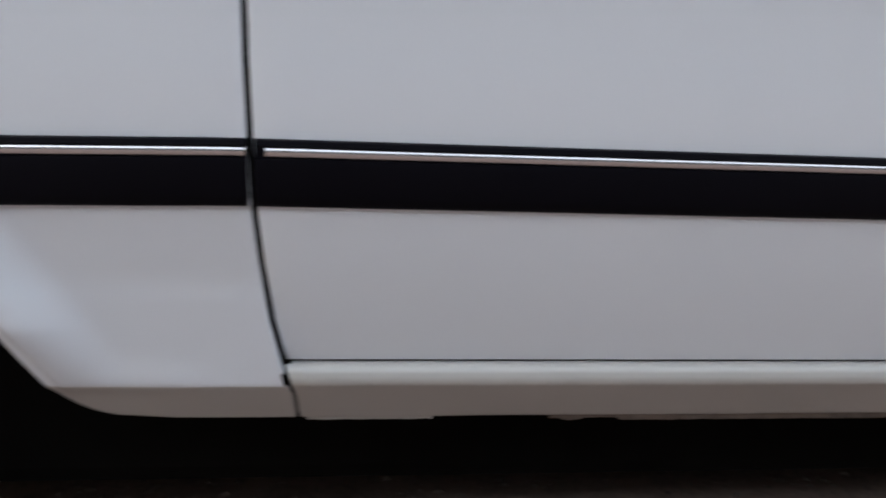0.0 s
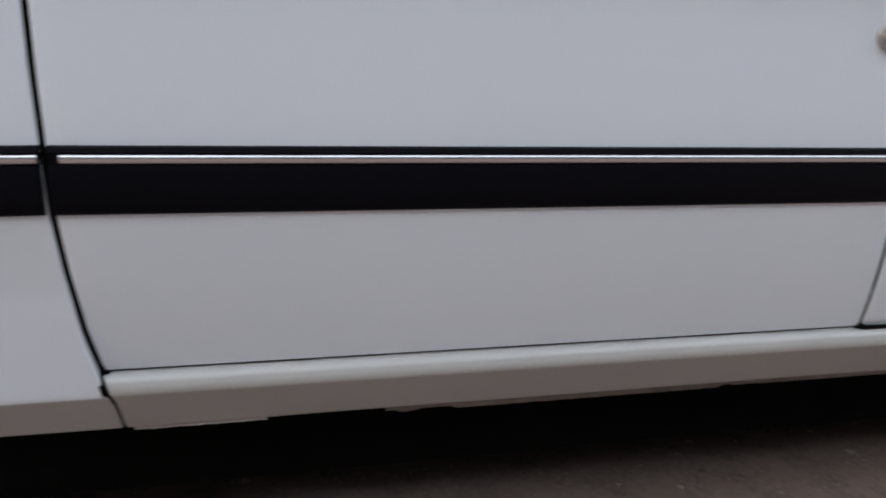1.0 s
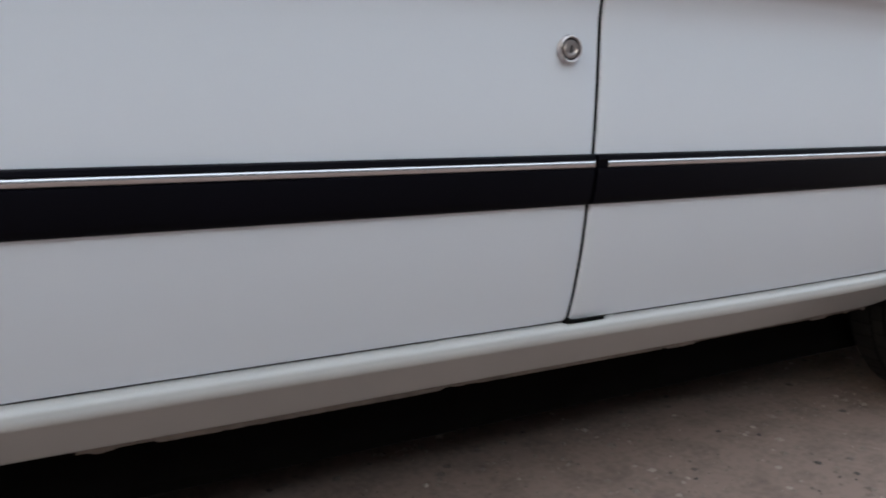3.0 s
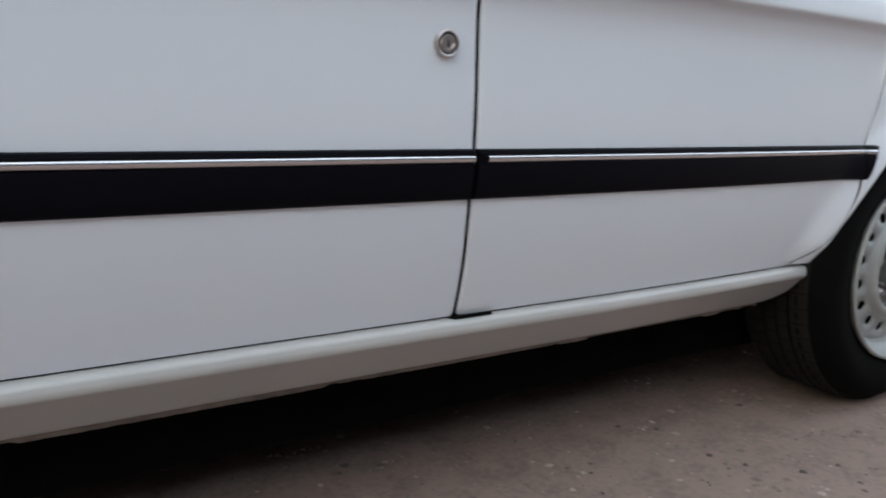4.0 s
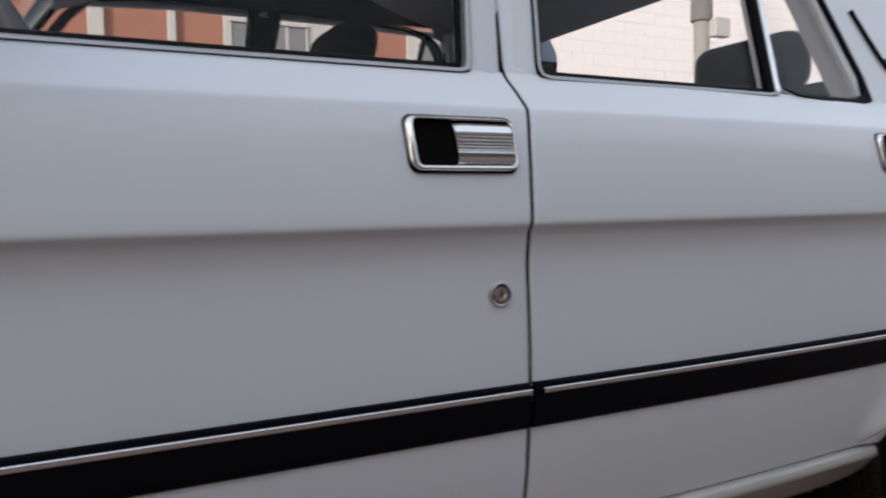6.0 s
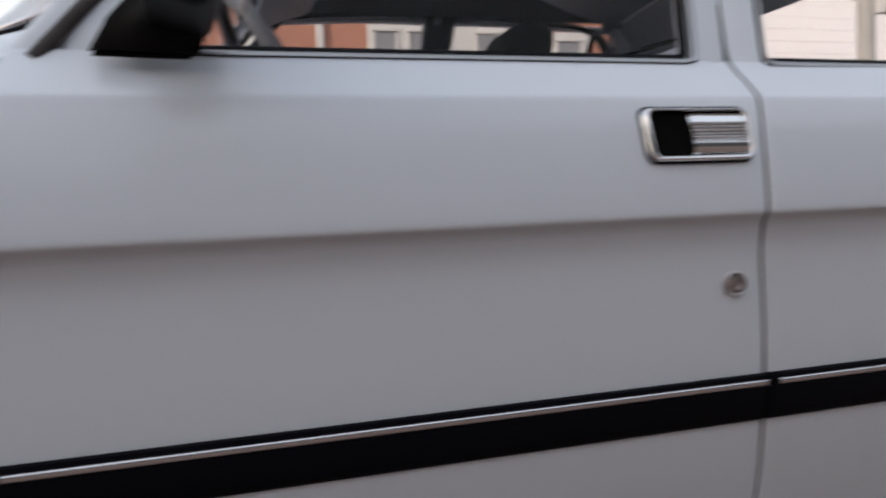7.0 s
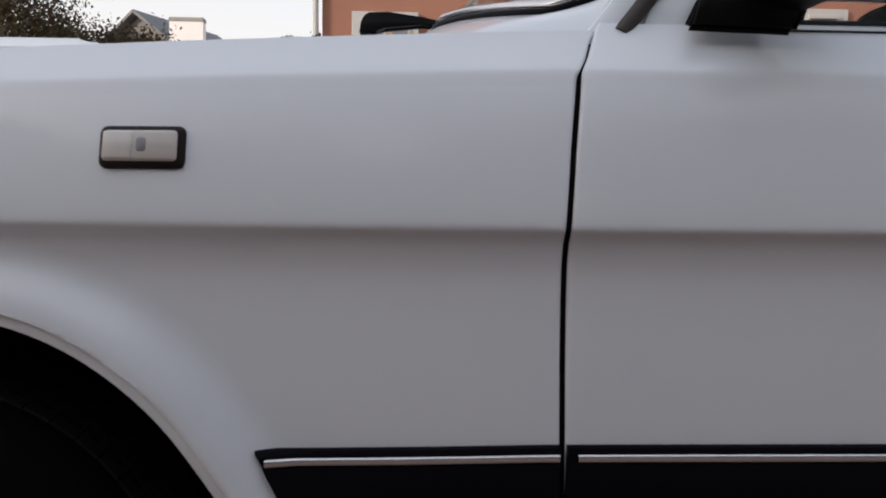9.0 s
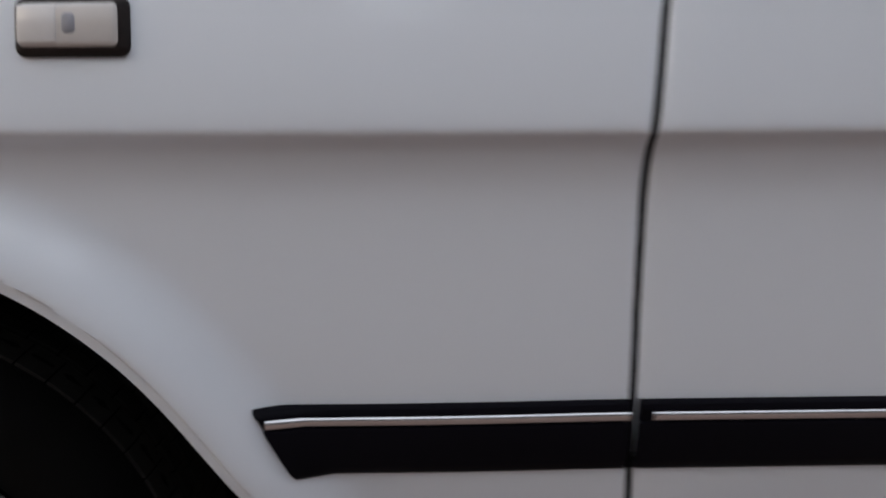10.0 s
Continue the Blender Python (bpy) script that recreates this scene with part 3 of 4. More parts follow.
moulding(2.6025, 2.638, rear_wing, tail=0.030, arch=FLARE_R)

# sill under the doors; it sweeps up into the rear wheel opening
SILL_BOTTOM = ((0.8, 0.262), (2.43, 0.262), (2.48, 0.2635), (2.515, 0.271), (2.541, 0.286), (2.557, 0.305), (2.567, 0.323), (2.572, 0.336))
grid = []
for u in sorted([0, 0.03, 0.1, 0.2, 0.3, 0.4, 0.5, 0.56] + list(np.linspace(0.6, 1.0, 20))):
    row = []
    for k, x in enumerate([0.0] + list(np.linspace(0.847, 2.40, 90)) + list(np.linspace(2.41, 2.572, 28))):
        zb = curve_at(SILL_BOTTOM, x)
        z = zb + u * (0.3365 - zb)
        if k == 0:
            x = curve_at(SEAM_A, z) + 0.0012
        row.append((x, side_y(x, z) + (0.002 if u == 1.0 else 0) + (0.002 if k == 0 else 0), z + (0.0015 * noise.noise(Vector((x * 5, 0, 0))) if u < 0.1 else 0)))
    grid.append(row)
sill = sheet("sill", grid, (0, 0.02, 0), shaded_sill_paint, car, "white rolled sill with a chipped lower edge")
# the ragged lower weld flange of the sill
rng = random.Random(5)
rust = material("rusty flange", (0.13, 0.082, 0.060), 0.8, vary=0.5, scale=25, fine=200, bump=0.3, tint=(0.25, 0.19, 0.155))


def flange(x0, x1, deepest, mat, label):
    """A strip of the weld flange with a stepped, chipped lower edge."""
    rag, edge, n = [], 0.5, int((x1 - x0) / 0.006)
    for k in range(n + 1):
        if rng.random() < 0.10:
            edge = rng.uniform(0.25, 1.0)
        rag.append((x0 + (x1 - x0) * k / n, deepest * (edge + 0.15 * rng.random())))
    grid = [[(x, side_y(x, 0.264) + 0.004, 0.266) for x, r in rag], [(x, side_y(x, 0.262) + 0.002, 0.2605) for x, r in rag], [(x, side_y(x, 0.262) + 0.004, 0.2600 - r) for x, r in rag]]
    sheet("sill_flange", grid, (0, 0.003, 0), mat, car, label)


flange(0.845, 0.985, 0.0045, shaded_sill_paint, "white chipped sill flange")
flange(1.12, 2.46, 0.0060, rust, "chipped and rusty sill flange")

# floor pan, arch linings and inner walls, added to block light from below
# set low to deepen ground shade; its black paints the shade underneath
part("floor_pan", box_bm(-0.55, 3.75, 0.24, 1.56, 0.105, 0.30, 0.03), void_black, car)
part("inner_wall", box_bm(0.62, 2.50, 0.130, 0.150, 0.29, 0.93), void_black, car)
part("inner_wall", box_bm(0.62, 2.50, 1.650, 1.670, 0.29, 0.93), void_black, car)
for x0, x1, xc in ((-0.46, 0.66, 0.1), (2.54, 3.26, 2.90)):
    for y0, y1, ow in ((0.112, 0.50, -1), (1.30, 1.688, 1)):
        n = 24
        verts, faces = [], []
        for k in range(n + 1):
            a = math.pi * k / n
            x, z = xc + (x1 - x0) / 2 * 1.02 * math.cos(a), 0.30 + 0.45 * math.sin(a)
            verts += [(x, y0, z), (x, y1, z)]
        for k in range(n):
            faces.append((2 * k, 2 * k + 1, 2 * k + 3, 2 * k + 2))
        inner = 1 if ow < 0 else 0
        faces.append(tuple(2 * k + inner for k in range(n + 1)))
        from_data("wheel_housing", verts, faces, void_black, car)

# far side, bonnet, nose, tail: plain closing forms


def mirrored(ob, parent, label=""):
    """The same panel on the car's other flank."""
    me = ob.data.copy()
    me.transform(Matrix(((1, 0, 0, 0), (0, -1, 0, WIDTH), (0, 0, 1, 0), (0, 0, 0, 1))))
    me.flip_normals()
    twin = new(ob.name.split(".")[0], me)
    twin.parent = parent
    if label:
        tagged(twin, label)
    return twin


for panel, label in ((front_door, "white front door, closed"), (rear_door, "white rear door, closed"), (front_wing, "white front wing"), (rear_wing, "white rear wing"), (sill, "white rolled sill")):
    twin = mirrored(panel, car, label)
    for child in [c for c in panel.children if c.name.split(".")[0] in ("rubber_moulding", "chrome_strip", "handle_surround", "handle_recess", "handle_pull", "lock_bezel", "lock_cylinder", "door_seal")]:
        mirrored(child, twin)
ys = list(np.linspace(0, 1, 25))


def across(x, z_edge, crown, inset):
    y0 = plan(x) + inset
    return [(x, y0 + (WIDTH - 2 * y0) * t, z_edge + crown * (1 - (2 * t - 1) ** 4)) for t in ys]


sheet("bonnet", [across(x, 0.973 + 1.3 * drop(x), 0.022, 0.060) for x in np.linspace(-0.72, 0.66, 24)], (0, 0, -0.02), paint, car, "white bonnet")
sheet("cowl", [across(x, 0.968, 0.026, 0.062) for x in np.linspace(0.664, 0.90, 10)], (0, 0, -0.02), paint, car, "white scuttle panel below the windscreen")
sheet("boot_lid", [across(x, 0.983 - 0.02 * max(0.0, x - 2.6), 0.03, 0.062) for x in np.linspace(2.90, 3.85, 12)], (0, 0, -0.02), paint, car, "white boot lid")
sheet("nose", [[(-0.72 - 0.03 * math.sin(math.pi * (z - 0.3) / 0.68), plan(-0.72) + side_y(0.8, z) + (WIDTH - 2 * plan(-0.72) - 2 * side_y(0.8, z)) * t, z) for t in ys] for z in np.linspace(0.30, 0.958, 14)], (0.02, 0, 0), paint, car, "white nose panel")
sheet("tail", [[(3.85 + 0.03 * math.sin(math.pi * (z - 0.3) / 0.68), plan(3.85) + side_y(0.8, z) + (WIDTH - 2 * plan(3.85) - 2 * side_y(0.8, z)) * t, z) for t in ys] for z in np.linspace(0.30, 0.968, 14)], (-0.02, 0, 0), paint, car, "white tail panel")

# roof, pillars and screens
def roof_y(z):
    return 0.062 + (z - 0.985) * 0.34


rx = np.linspace(1.15, 2.42, 20)
sheet("roof", [[(x, roof_y(1.40) + (WIDTH - 2 * roof_y(1.40)) * t, 1.445 + 0.055 * (1 - abs(2 * t - 1) ** 2.6) * (1 - 0.25 * ((x - 1.75) / 0.6) ** 2)) for t in ys] for x in rx], (0, 0, -0.012), paint, car, "white roof")
def lining(t):
    """Where the dark front lining gives way to the grey rear lining, across the roof."""
    return 1.72 + 0.64 * abs(2 * t - 1) ** 2


sheet("headliner", [[(x, roof_y(1.40) + 0.02 + (WIDTH - 2 * roof_y(1.40) - 0.04) * t, 1.436 + 0.046 * (1 - abs(2 * t - 1) ** 2.6) * (1 - 0.25 * ((x - 1.75) / 0.6) ** 2)) for t in ys for x in [1.16 + (lining(t) - 1.16) * k]] for k in np.linspace(0, 1, 20)], (0, 0, -0.01), trim_dark, car, "dark headliner")
sheet("rear_headliner", [[(x, roof_y(1.40) + 0.02 + (WIDTH - 2 * roof_y(1.40) - 0.04) * t, 1.434 + 0.044 * (1 - abs(2 * t - 1) ** 2.6) * (1 - 0.25 * ((x - 1.75) / 0.6) ** 2)) for t in ys for x in [lining(t) + (2.43 - lining(t)) * k]] for k in np.linspace(0, 1, 8)], (0, 0, -0.01), trim_grey, car, "grey vinyl rear headliner")


def pillar(name, base, head, width_base, width_head, deep, mat, label="", far=False, n=12, bow=0.0):
    """A pillar from base to head (x, z); it follows the side's lean."""
    grid = []
    for k in range(n + 1):
        t = k / n
        x, z = base[0] + (head[0] - base[0]) * t + bow * math.sin(math.pi * t), base[1] + (head[1] - base[1]) * t
        w = width_base + (width_head - width_base) * t
        row = []
        for u, d in ((-0.5, 0.006), (-0.47, 0.001), (-0.42, 0.0), (-0.2, -0.0015), (0, -0.002), (0.2, -0.0015), (0.42, 0.0), (0.5, 0.006)):
            y = roof_y(z) + d + plan(x + u * w)
            row.append((x + u * w, WIDTH - y if far else y, z))
        grid.append(row)
    return sheet(name, grid, (0, -deep if far else deep, 0), mat, car, label)


for far in (False, True):
    pillar("a_pillar", (0.838, 0.972), (1.175, 1.40), 0.034, 0.04, 0.06, paint, "white windscreen pillar", far)
    tube("pillar_channel", [(0.858 + 0.342 * t, (WIDTH - roof_y(z) + 0.002) if far else roof_y(z) - 0.002, z) for t, z in ((k / 8, 0.974 + 0.426 * k / 8) for k in range(9))], 0.0085, channel, car, "dull brown rain channel")
    pillar("b_pillar", (1.715 if far else 1.735, 0.975), (1.775 if far else 1.79, 1.40), 0.095 if far else 0.05, 0.085 if far else 0.05, 0.05, trim_dark if far else paint, "slim centre pillar", far)
    pillar("c_pillar", (2.76, 0.975), (2.52, 1.40), 0.50, 0.26, 0.055, paint, "broad white rear pillar", far)
    tube("roof_gutter", [(x, (WIDTH - roof_y(z) + 0.004) if far else roof_y(z) - 0.004, z) for x, z in ((1.20, 1.405), (1.5, 1.42), (2.0, 1.42), (2.45, 1.405))], 0.012, paint, car, "white rain gutter")
# far doors' upper frames, seen from inside
FAR_FRONT = [(0.935, 0.986), (1.70, 0.986), (1.718, 1.25), (1.726, 1.434), (1.66, 1.432), (1.40, 1.422), (1.285, 1.408), (1.23, 1.36)]
FAR_REAR = [(1.79, 0.986), (2.46, 0.986), (2.40, 1.30), (2.383, 1.335), (2.355, 1.372), (2.32, 1.394), (2.25, 1.410), (2.08, 1.421), (1.90, 1.428), (1.828, 1.428), (1.813, 1.33)]
for o in (FAR_FRONT, FAR_REAR):
    m = len(o)
    c = Vector((sum(p[0] for p in o) / m, sum(p[1] for p in o) / m))
    inner = [(x, WIDTH - roof_y(z), z) for x, z in o]
    outer = [(c.x + (x - c.x) * 1.12, WIDTH - roof_y(z), c.y + (z - c.y) * 1.09) for x, z in o]
    verts = inner + outer + [(x, y - 0.03, z) for x, y, z in outer] + [(x, y - 0.03, z) for x, y, z in inner]
    faces = [(i * m + k, i * m + (k + 1) % m, ((i + 1) % 4) * m + (k + 1) % m, ((i + 1) % 4) * m + k) for i in range(4) for k in range(m)]
    from_data("far_window_frame", verts, faces, trim_dark, car, "dark inner frame of the opposite window", False)
    ob = from_data("far_window_glass", [(x, y - 0.012, z) for x, y, z in inner] + [(x, y - 0.016, z) for x, y, z in inner], [tuple(range(m)), tuple(range(2 * m - 1, m - 1, -1))] + [(k, m + k, m + (k + 1) % m, (k + 1) % m) for k in range(m)], glass, car, "clear window of the opposite door", False)
    ob.visible_shadow = False
tube("far_divider_bar", [(x, WIDTH - roof_y(z) - 0.02, z) for x, z in ((2.27, 0.986), (2.332, 1.395))], 0.010, trim_dark, car, "dark divider bar of the opposite window")
sheet("far_pillar_lining", [[(xa + (xb - xa) * u, WIDTH - roof_y(z) - 0.05, z) for u in np.linspace(0, 1, 5)] for z, xa, xb in ((0.99, 2.47, 2.90), (1.20, 2.43, 2.90), (1.345, 2.40, 2.88))], (0, 0.006, 0), trim_dark, car, "dark lower rear pillar lining")



ACROSS = [0, 0.006, 0.012, 0.02, 0.03, 0.045, 0.065, 0.09, 0.12]
ACROSS = ACROSS + [float(u) for u in np.linspace(0.15, 0.85, 19)] + [1 - u for u in ACROSS[::-1]]
# the windscreen's foot from its corner to the middle (y: x, z), and its side edge up along the pillar (t: x, y, z)
FOOT_Y = (0.154, 0.165, 0.20, 0.25, 0.35, 0.49, 0.70, 0.90)
FOOT_X = (0.806, 0.797, 0.775, 0.752, 0.720, 0.692, 0.672, 0.665)
FOOT_Z = (1.0205, 1.0222, 1.0290, 1.0385, 1.056, 1.078, 1.094, 1.100)
EDGE_T = (0.0, 0.04, 0.08, 0.125, 0.20, 0.5, 1.0)
EDGE_X = (0.806, 0.833, 0.858, 0.883, 0.916, 1.018, 1.158)
EDGE_Y = (0.154, 0.143, 0.137, 0.133, 0.136, 0.165, 0.215)
EDGE_Z = (1.0205, 1.0262, 1.0350, 1.0510, 1.090, 1.220, 1.398)


def wind_at(u, t):
    """A point of the windscreen, u across and t from foot to head."""
    v = min(u, 1 - u)
    y_foot = 0.154 + (WIDTH - 0.308) * v
    ex, ey, ez = (float(np.interp(t, EDGE_T, c)) for c in (EDGE_X, EDGE_Y, EDGE_Z))
    bow_x = (float(np.interp(y_foot, FOOT_Y, FOOT_X)) - 0.665) / 0.141
    bow_z = (1.100 - float(np.interp(y_foot, FOOT_Y, FOOT_Z))) / 0.0795
    mx, mz = 0.665 + 0.455 * t, 1.100 + 0.375 * t
    return (mx + (ex - mx) * bow_x, ey + (WIDTH - 2 * ey) * u, mz + (ez - mz) * bow_z - 0.003)


def wind_edge(du, dt, out, up):
    """A closed line round the windscreen, set in by du and dt."""
    rising = [dt + (1 - 2 * dt) * t for t in (0.02, 0.04, 0.06, 0.08, 0.10, 0.125, 0.16, 0.2, 0.35, 0.5, 0.75)]
    line = [wind_at(du + (1 - 2 * du) * u, dt) for u in ACROSS] + [wind_at(1 - du, t) for t in rising]
    line += [wind_at(du + (1 - 2 * du) * u, 1 - dt) for u in ACROSS[::-1]] + [wind_at(du, t) for t in rising[::-1]]
    return [(x - out, y, z + up) for x, y, z in line]


def screen(name, x_base, z_base, x_head, z_head, bow, inset, label):
    """A curved rear window."""
    rows = []
    for k in range(13):
        t = k / 12
        z = z_base + (z_head - z_base) * t
        y0 = roof_y(z) + inset
        rows.append([(x_base + (x_head - x_base) * t + bow * abs(2 * u - 1) ** 2.4, y0 + (WIDTH - 2 * y0) * u, z) for u in ACROSS])
    ob = sheet(name, rows, (0, 0, 0.005), glass, car, label)
    ob.visible_shadow = False
    edge = rows[0] + [r[-1] for r in rows[1:]] + rows[-1][::-1][1:] + [r[0] for r in rows[::-1]][1:-1]
    tube(name + "_seal", [(x, y, z + 0.005) for x, y, z in edge], 0.0085, rubber, car, "black rubber screen seal", closed=True)
    tube(name + "_trim", [(x + 0.004, y, z + 0.013) for x, y, z in edge], 0.005, chrome, car, "thin chrome screen trim", closed=True)


RISE = [0, 0.02, 0.04, 0.06, 0.08, 0.10, 0.125, 0.16, 0.20, 0.28, 0.36, 0.44, 0.52, 0.60, 0.70, 0.80, 0.90, 1.0]
windscreen = sheet("windscreen", [[wind_at(u, t) for u in ACROSS] for t in RISE], (0, 0, 0.005), glass, car, "clear curved windscreen")
windscreen.visible_shadow = False
tube("windscreen_seal", wind_edge(0.0, 0.0, 0.001, 0.001), 0.0040, rubber, car, "black rubber screen seal", closed=True)
tube("windscreen_trim", wind_edge(0.0052, 0.018, 0.0028, 0.0055), 0.0050, strip_chrome, car, "bright chrome screen trim", closed=True)
tube("windscreen_lip", wind_edge(0.0090, 0.031, 0.002, 0.006), 0.0012, rubber, car, "thin black inner lip of the screen seal", closed=True)
screen("rear_window", 2.86, 1.005, 2.515, 1.312, -0.08, 0.095, "clear curved rear window")
sheet("rear_header", [[(2.42 + 0.10 * t, roof_y(1.40) - 0.01 * t + (WIDTH - 2 * roof_y(1.40) + 0.02 * t) * u, 1.425 + 0.045 * (1 - abs(2 * u - 1) ** 2.6) * (1 - t) - 0.108 * t) for u in ys] for t in np.linspace(0, 1, 6)], (0, 0, -0.008), paint, car, "white roof edge above the rear window")
sheet("rear_header_trim", [[(2.41 + 0.095 * t, roof_y(1.40) + 0.02 + (WIDTH - 2 * roof_y(1.40) - 0.04) * u, 1.400 + 0.045 * (1 - abs(2 * u - 1) ** 2.6) * (1 - t) - 0.094 * t) for u in ys] for t in np.linspace(0, 1, 6)], (0, 0, -0.006), trim_grey, car, "grey vinyl trim above the rear window")
# scuttle: the white panel that climbs from bonnet and wings to the windscreen's foot and the pillars
rows = []
climb = [wind_at(0, t) for t in (0.30, 0.20, 0.16, 0.125, 0.10, 0.08, 0.06, 0.04, 0.02)]
rim = [(p, 0.030 + 0.010 * k, 0.060) for k, p in enumerate(climb)]
rim += [(wind_at(u, 0), 0.115, 0.060 + (WIDTH - 0.12) * u) for u in ACROSS]
rim += [((x, WIDTH - y, z), d, WIDTH - e) for (x, y, z), d, e in rim[:9][::-1]]
for k in range(9):
    t = k / 8
    row = []
    for (x, y, z), back, y_out in rim:
        e = 2 * y_out / WIDTH - 1
        x_out, z_out = min(x - back, 0.865), 0.963 + 0.03 * (1 - min(1.0, abs(e) / 0.9333) ** 4)
        row.append((x_out + (x - x_out) * t, y_out + (y - y_out) * t, z_out + (z - 0.002 - z_out) * t + 0.006 * math.sin(math.pi * t)))
    rows.append(row)
sheet("scuttle", rows, (0, 0, -0.010), paint, car, "white scuttle below the windscreen")
part("dashboard", box_bm(0.80, 1.02, 0.20, 1.60, 0.80, 0.985, 0.03), trim_dark, car, "dark padded dashboard")

# interior
def seat(x, y, w, parent, low=False):
    lean = 0.24
    for name, z0, z1, hw, d, x0 in (("seat_back", 0.55, 1.06, w / 2, 0.09, 0.0), ("headrest", 1.10, 1.335, 0.135, 0.075, 0.0)):
        if low and name == "headrest":
            continue
        z1 = 1.0 if low else z1
        bm = box_bm(x + x0 - d, x + x0 + d, y - hw, y + hw, z0, z1, min(d * 0.85, 0.06), 4)
        for v in bm.verts:
            v.co.x += (v.co.z - 0.55) * lean
        part(name, bm, trim_dark, parent, "dark cloth " + name.replace("_", " "), True)
    part("seat_cushion", box_bm(x - 0.50, x + 0.06, y - w / 2, y + w / 2, 0.36, 0.56, 0.05, 3), trim_dark, parent, "dark cloth seat cushion", True)


seat(1.735, 0.50, 0.50, car, True)
seat(1.755, 1.30, 0.50, car)
bm = box_bm(2.40, 2.56, 0.20, 1.60, 0.45, 1.06, 0.06, 4)
for v in bm.verts:
    v.co.x += (v.co.z - 0.45) * 0.3
part("rear_seat", bm, trim_dark, car, "dark rear bench seat", True)
for y in (0.46, 1.34):
    bm = box_bm(2.59, 2.69, y - 0.15, y + 0.15, 1.05, 1.185, 0.045, 4)
    part("rear_headrest", bm, trim_dark, car, "dark rear headrest", True)
part("parcel_shelf", box_bm(2.52, 2.86, 0.16, 1.64, 0.985, 1.0, 0.004), trim_dark, car, "dark parcel shelf")
# grey trim inside the far rear pillar
for f in (lambda y: WIDTH - y,):
    sheet("pillar_trim", [[(xa + (xb - xa) * u, f(roof_y(z) + 0.045), z) for u in np.linspace(0, 1, 5)] for z, xa, xb in ((1.335, 2.47, 2.88), (1.36, 2.43, 2.88), (1.39, 2.36, 2.86), (1.46, 2.33, 2.80))], (0, 0.006, 0), trim_grey, car, "grey vinyl rear pillar trim")
for y0, y1 in ((0.30, 0.80), (1.00, 1.50)):
    bm = box_bm(1.18, 1.35, y0, y1, -0.012, 0.012, 0.008)
    for v in bm.verts:
        v.co.z += 1.362 + (v.co.x - 1.18) * 0.36
    part("sun_visor", bm, trim_grey, car, "grey vinyl sun visor", True)
# steering wheel
centre, tilt = Vector((1.150, 0.47, 0.985)), radians(27)
rim_pts, R = [], 0.20
for k in range(40):
    a = 2 * math.pi * k / 40
    u, v = R * math.cos(a), R * math.sin(a)
    rim_pts.append((centre.x - v * math.sin(tilt), centre.y + u, centre.z + v * math.cos(tilt)))
tube("steering_rim", rim_pts, 0.014, wheel_grey, car, "grey plastic steering wheel rim", closed=True)
for a in (200, 340, 270):
    s = radians(a)
    tip = (centre.x - R * math.sin(s) * math.sin(tilt), centre.y + R * math.cos(s), centre.z + R * math.sin(s) * math.cos(tilt))
    tube("steering_spoke", [(centre.x - 0.03, centre.y, centre.z), tip], 0.014, wheel_grey, car)
tube("steering_column", [(centre.x - 0.02, centre.y, centre.z - 0.005), (centre.x - 0.28, centre.y, centre.z - 0.14)], 0.035, trim_dark, car)

# door mirror
def door_mirror(far=False):
    f = (lambda y: WIDTH - y) if far else (lambda y: y)
    bm = bmesh.new()
    bmesh.ops.create_cube(bm, size=1)
    x0, x1, y0, y1, z0, z1 = 0.968, 1.035, -0.118, 0.040, 0.988, 1.130
    for v in bm.verts:
        tx, ty, tz = v.co.x + 0.5, v.co.y + 0.5, v.co.z + 0.5
        sh = 1 - 0.25 * (1 - tx)
        v.co = Vector((x0 + tx * (x1 - x0) + 0.035 * tz, f(y0 + ty * (y1 - y0)), (z0 + z1) / 2 + (tz - 0.5) * (z1 - z0) * sh))
    bmesh.ops.bevel(bm, geom=bm.edges[:], offset=0.022, segments=4, affect="EDGES", profile=0.6)
    part("mirror_housing", bm, black_plastic, car, "black plastic door mirror housing", True)
    bm = bmesh.new()
    a = [(0.911, 0.036, 0.973), (1.020, 0.030, 0.969), (1.040, 0.034, 1.02), (1.05, 0.070, 1.09), (0.985, 0.075, 1.09), (0.932, 0.046, 1.012)]
    vs = [bm.verts.new((x, f(y), z)) for x, y, z in a] + [bm.verts.new((x, f(y - 0.014 if z < 1.03 else y - 0.012), z)) for x, y, z in a]
    n = len(a)
    bm.faces.new(vs[:n])
    bm.faces.new(vs[n:][::-1])
    for k in range(n):
        bm.faces.new((vs[k], vs[n + k], vs[n + (k + 1) % n], vs[(k + 1) % n]))
    bmesh.ops.bevel(bm, geom=bm.edges[:], offset=0.0065, segments=4, affect="EDGES")
    part("mirror_foot", bm, black_plastic, car, "black triangular mirror foot", True)
    part("mirror_glass", box_bm(1.068, 1.070, min(f(-0.135), f(0.02)), max(f(-0.135), f(0.02)), 1.015, 1.105, 0.0005), chrome, car, "small mirror glass")


door_mirror()
door_mirror(True)

# side repeater lamp on the front wing
x0, x1, z0, z1 = 0.3612, 0.4420, 0.8308, 0.8708
ym = side_y(0.403, 0.851)
def on_wing(name, bm, mat, label=""):
    """Lean a small fitting to the wing's slope."""
    for v in bm.verts:
        v.co.y += side_y(v.co.x, v.co.z) - ym
    return part(name, bm, mat, front_wing, label, True)


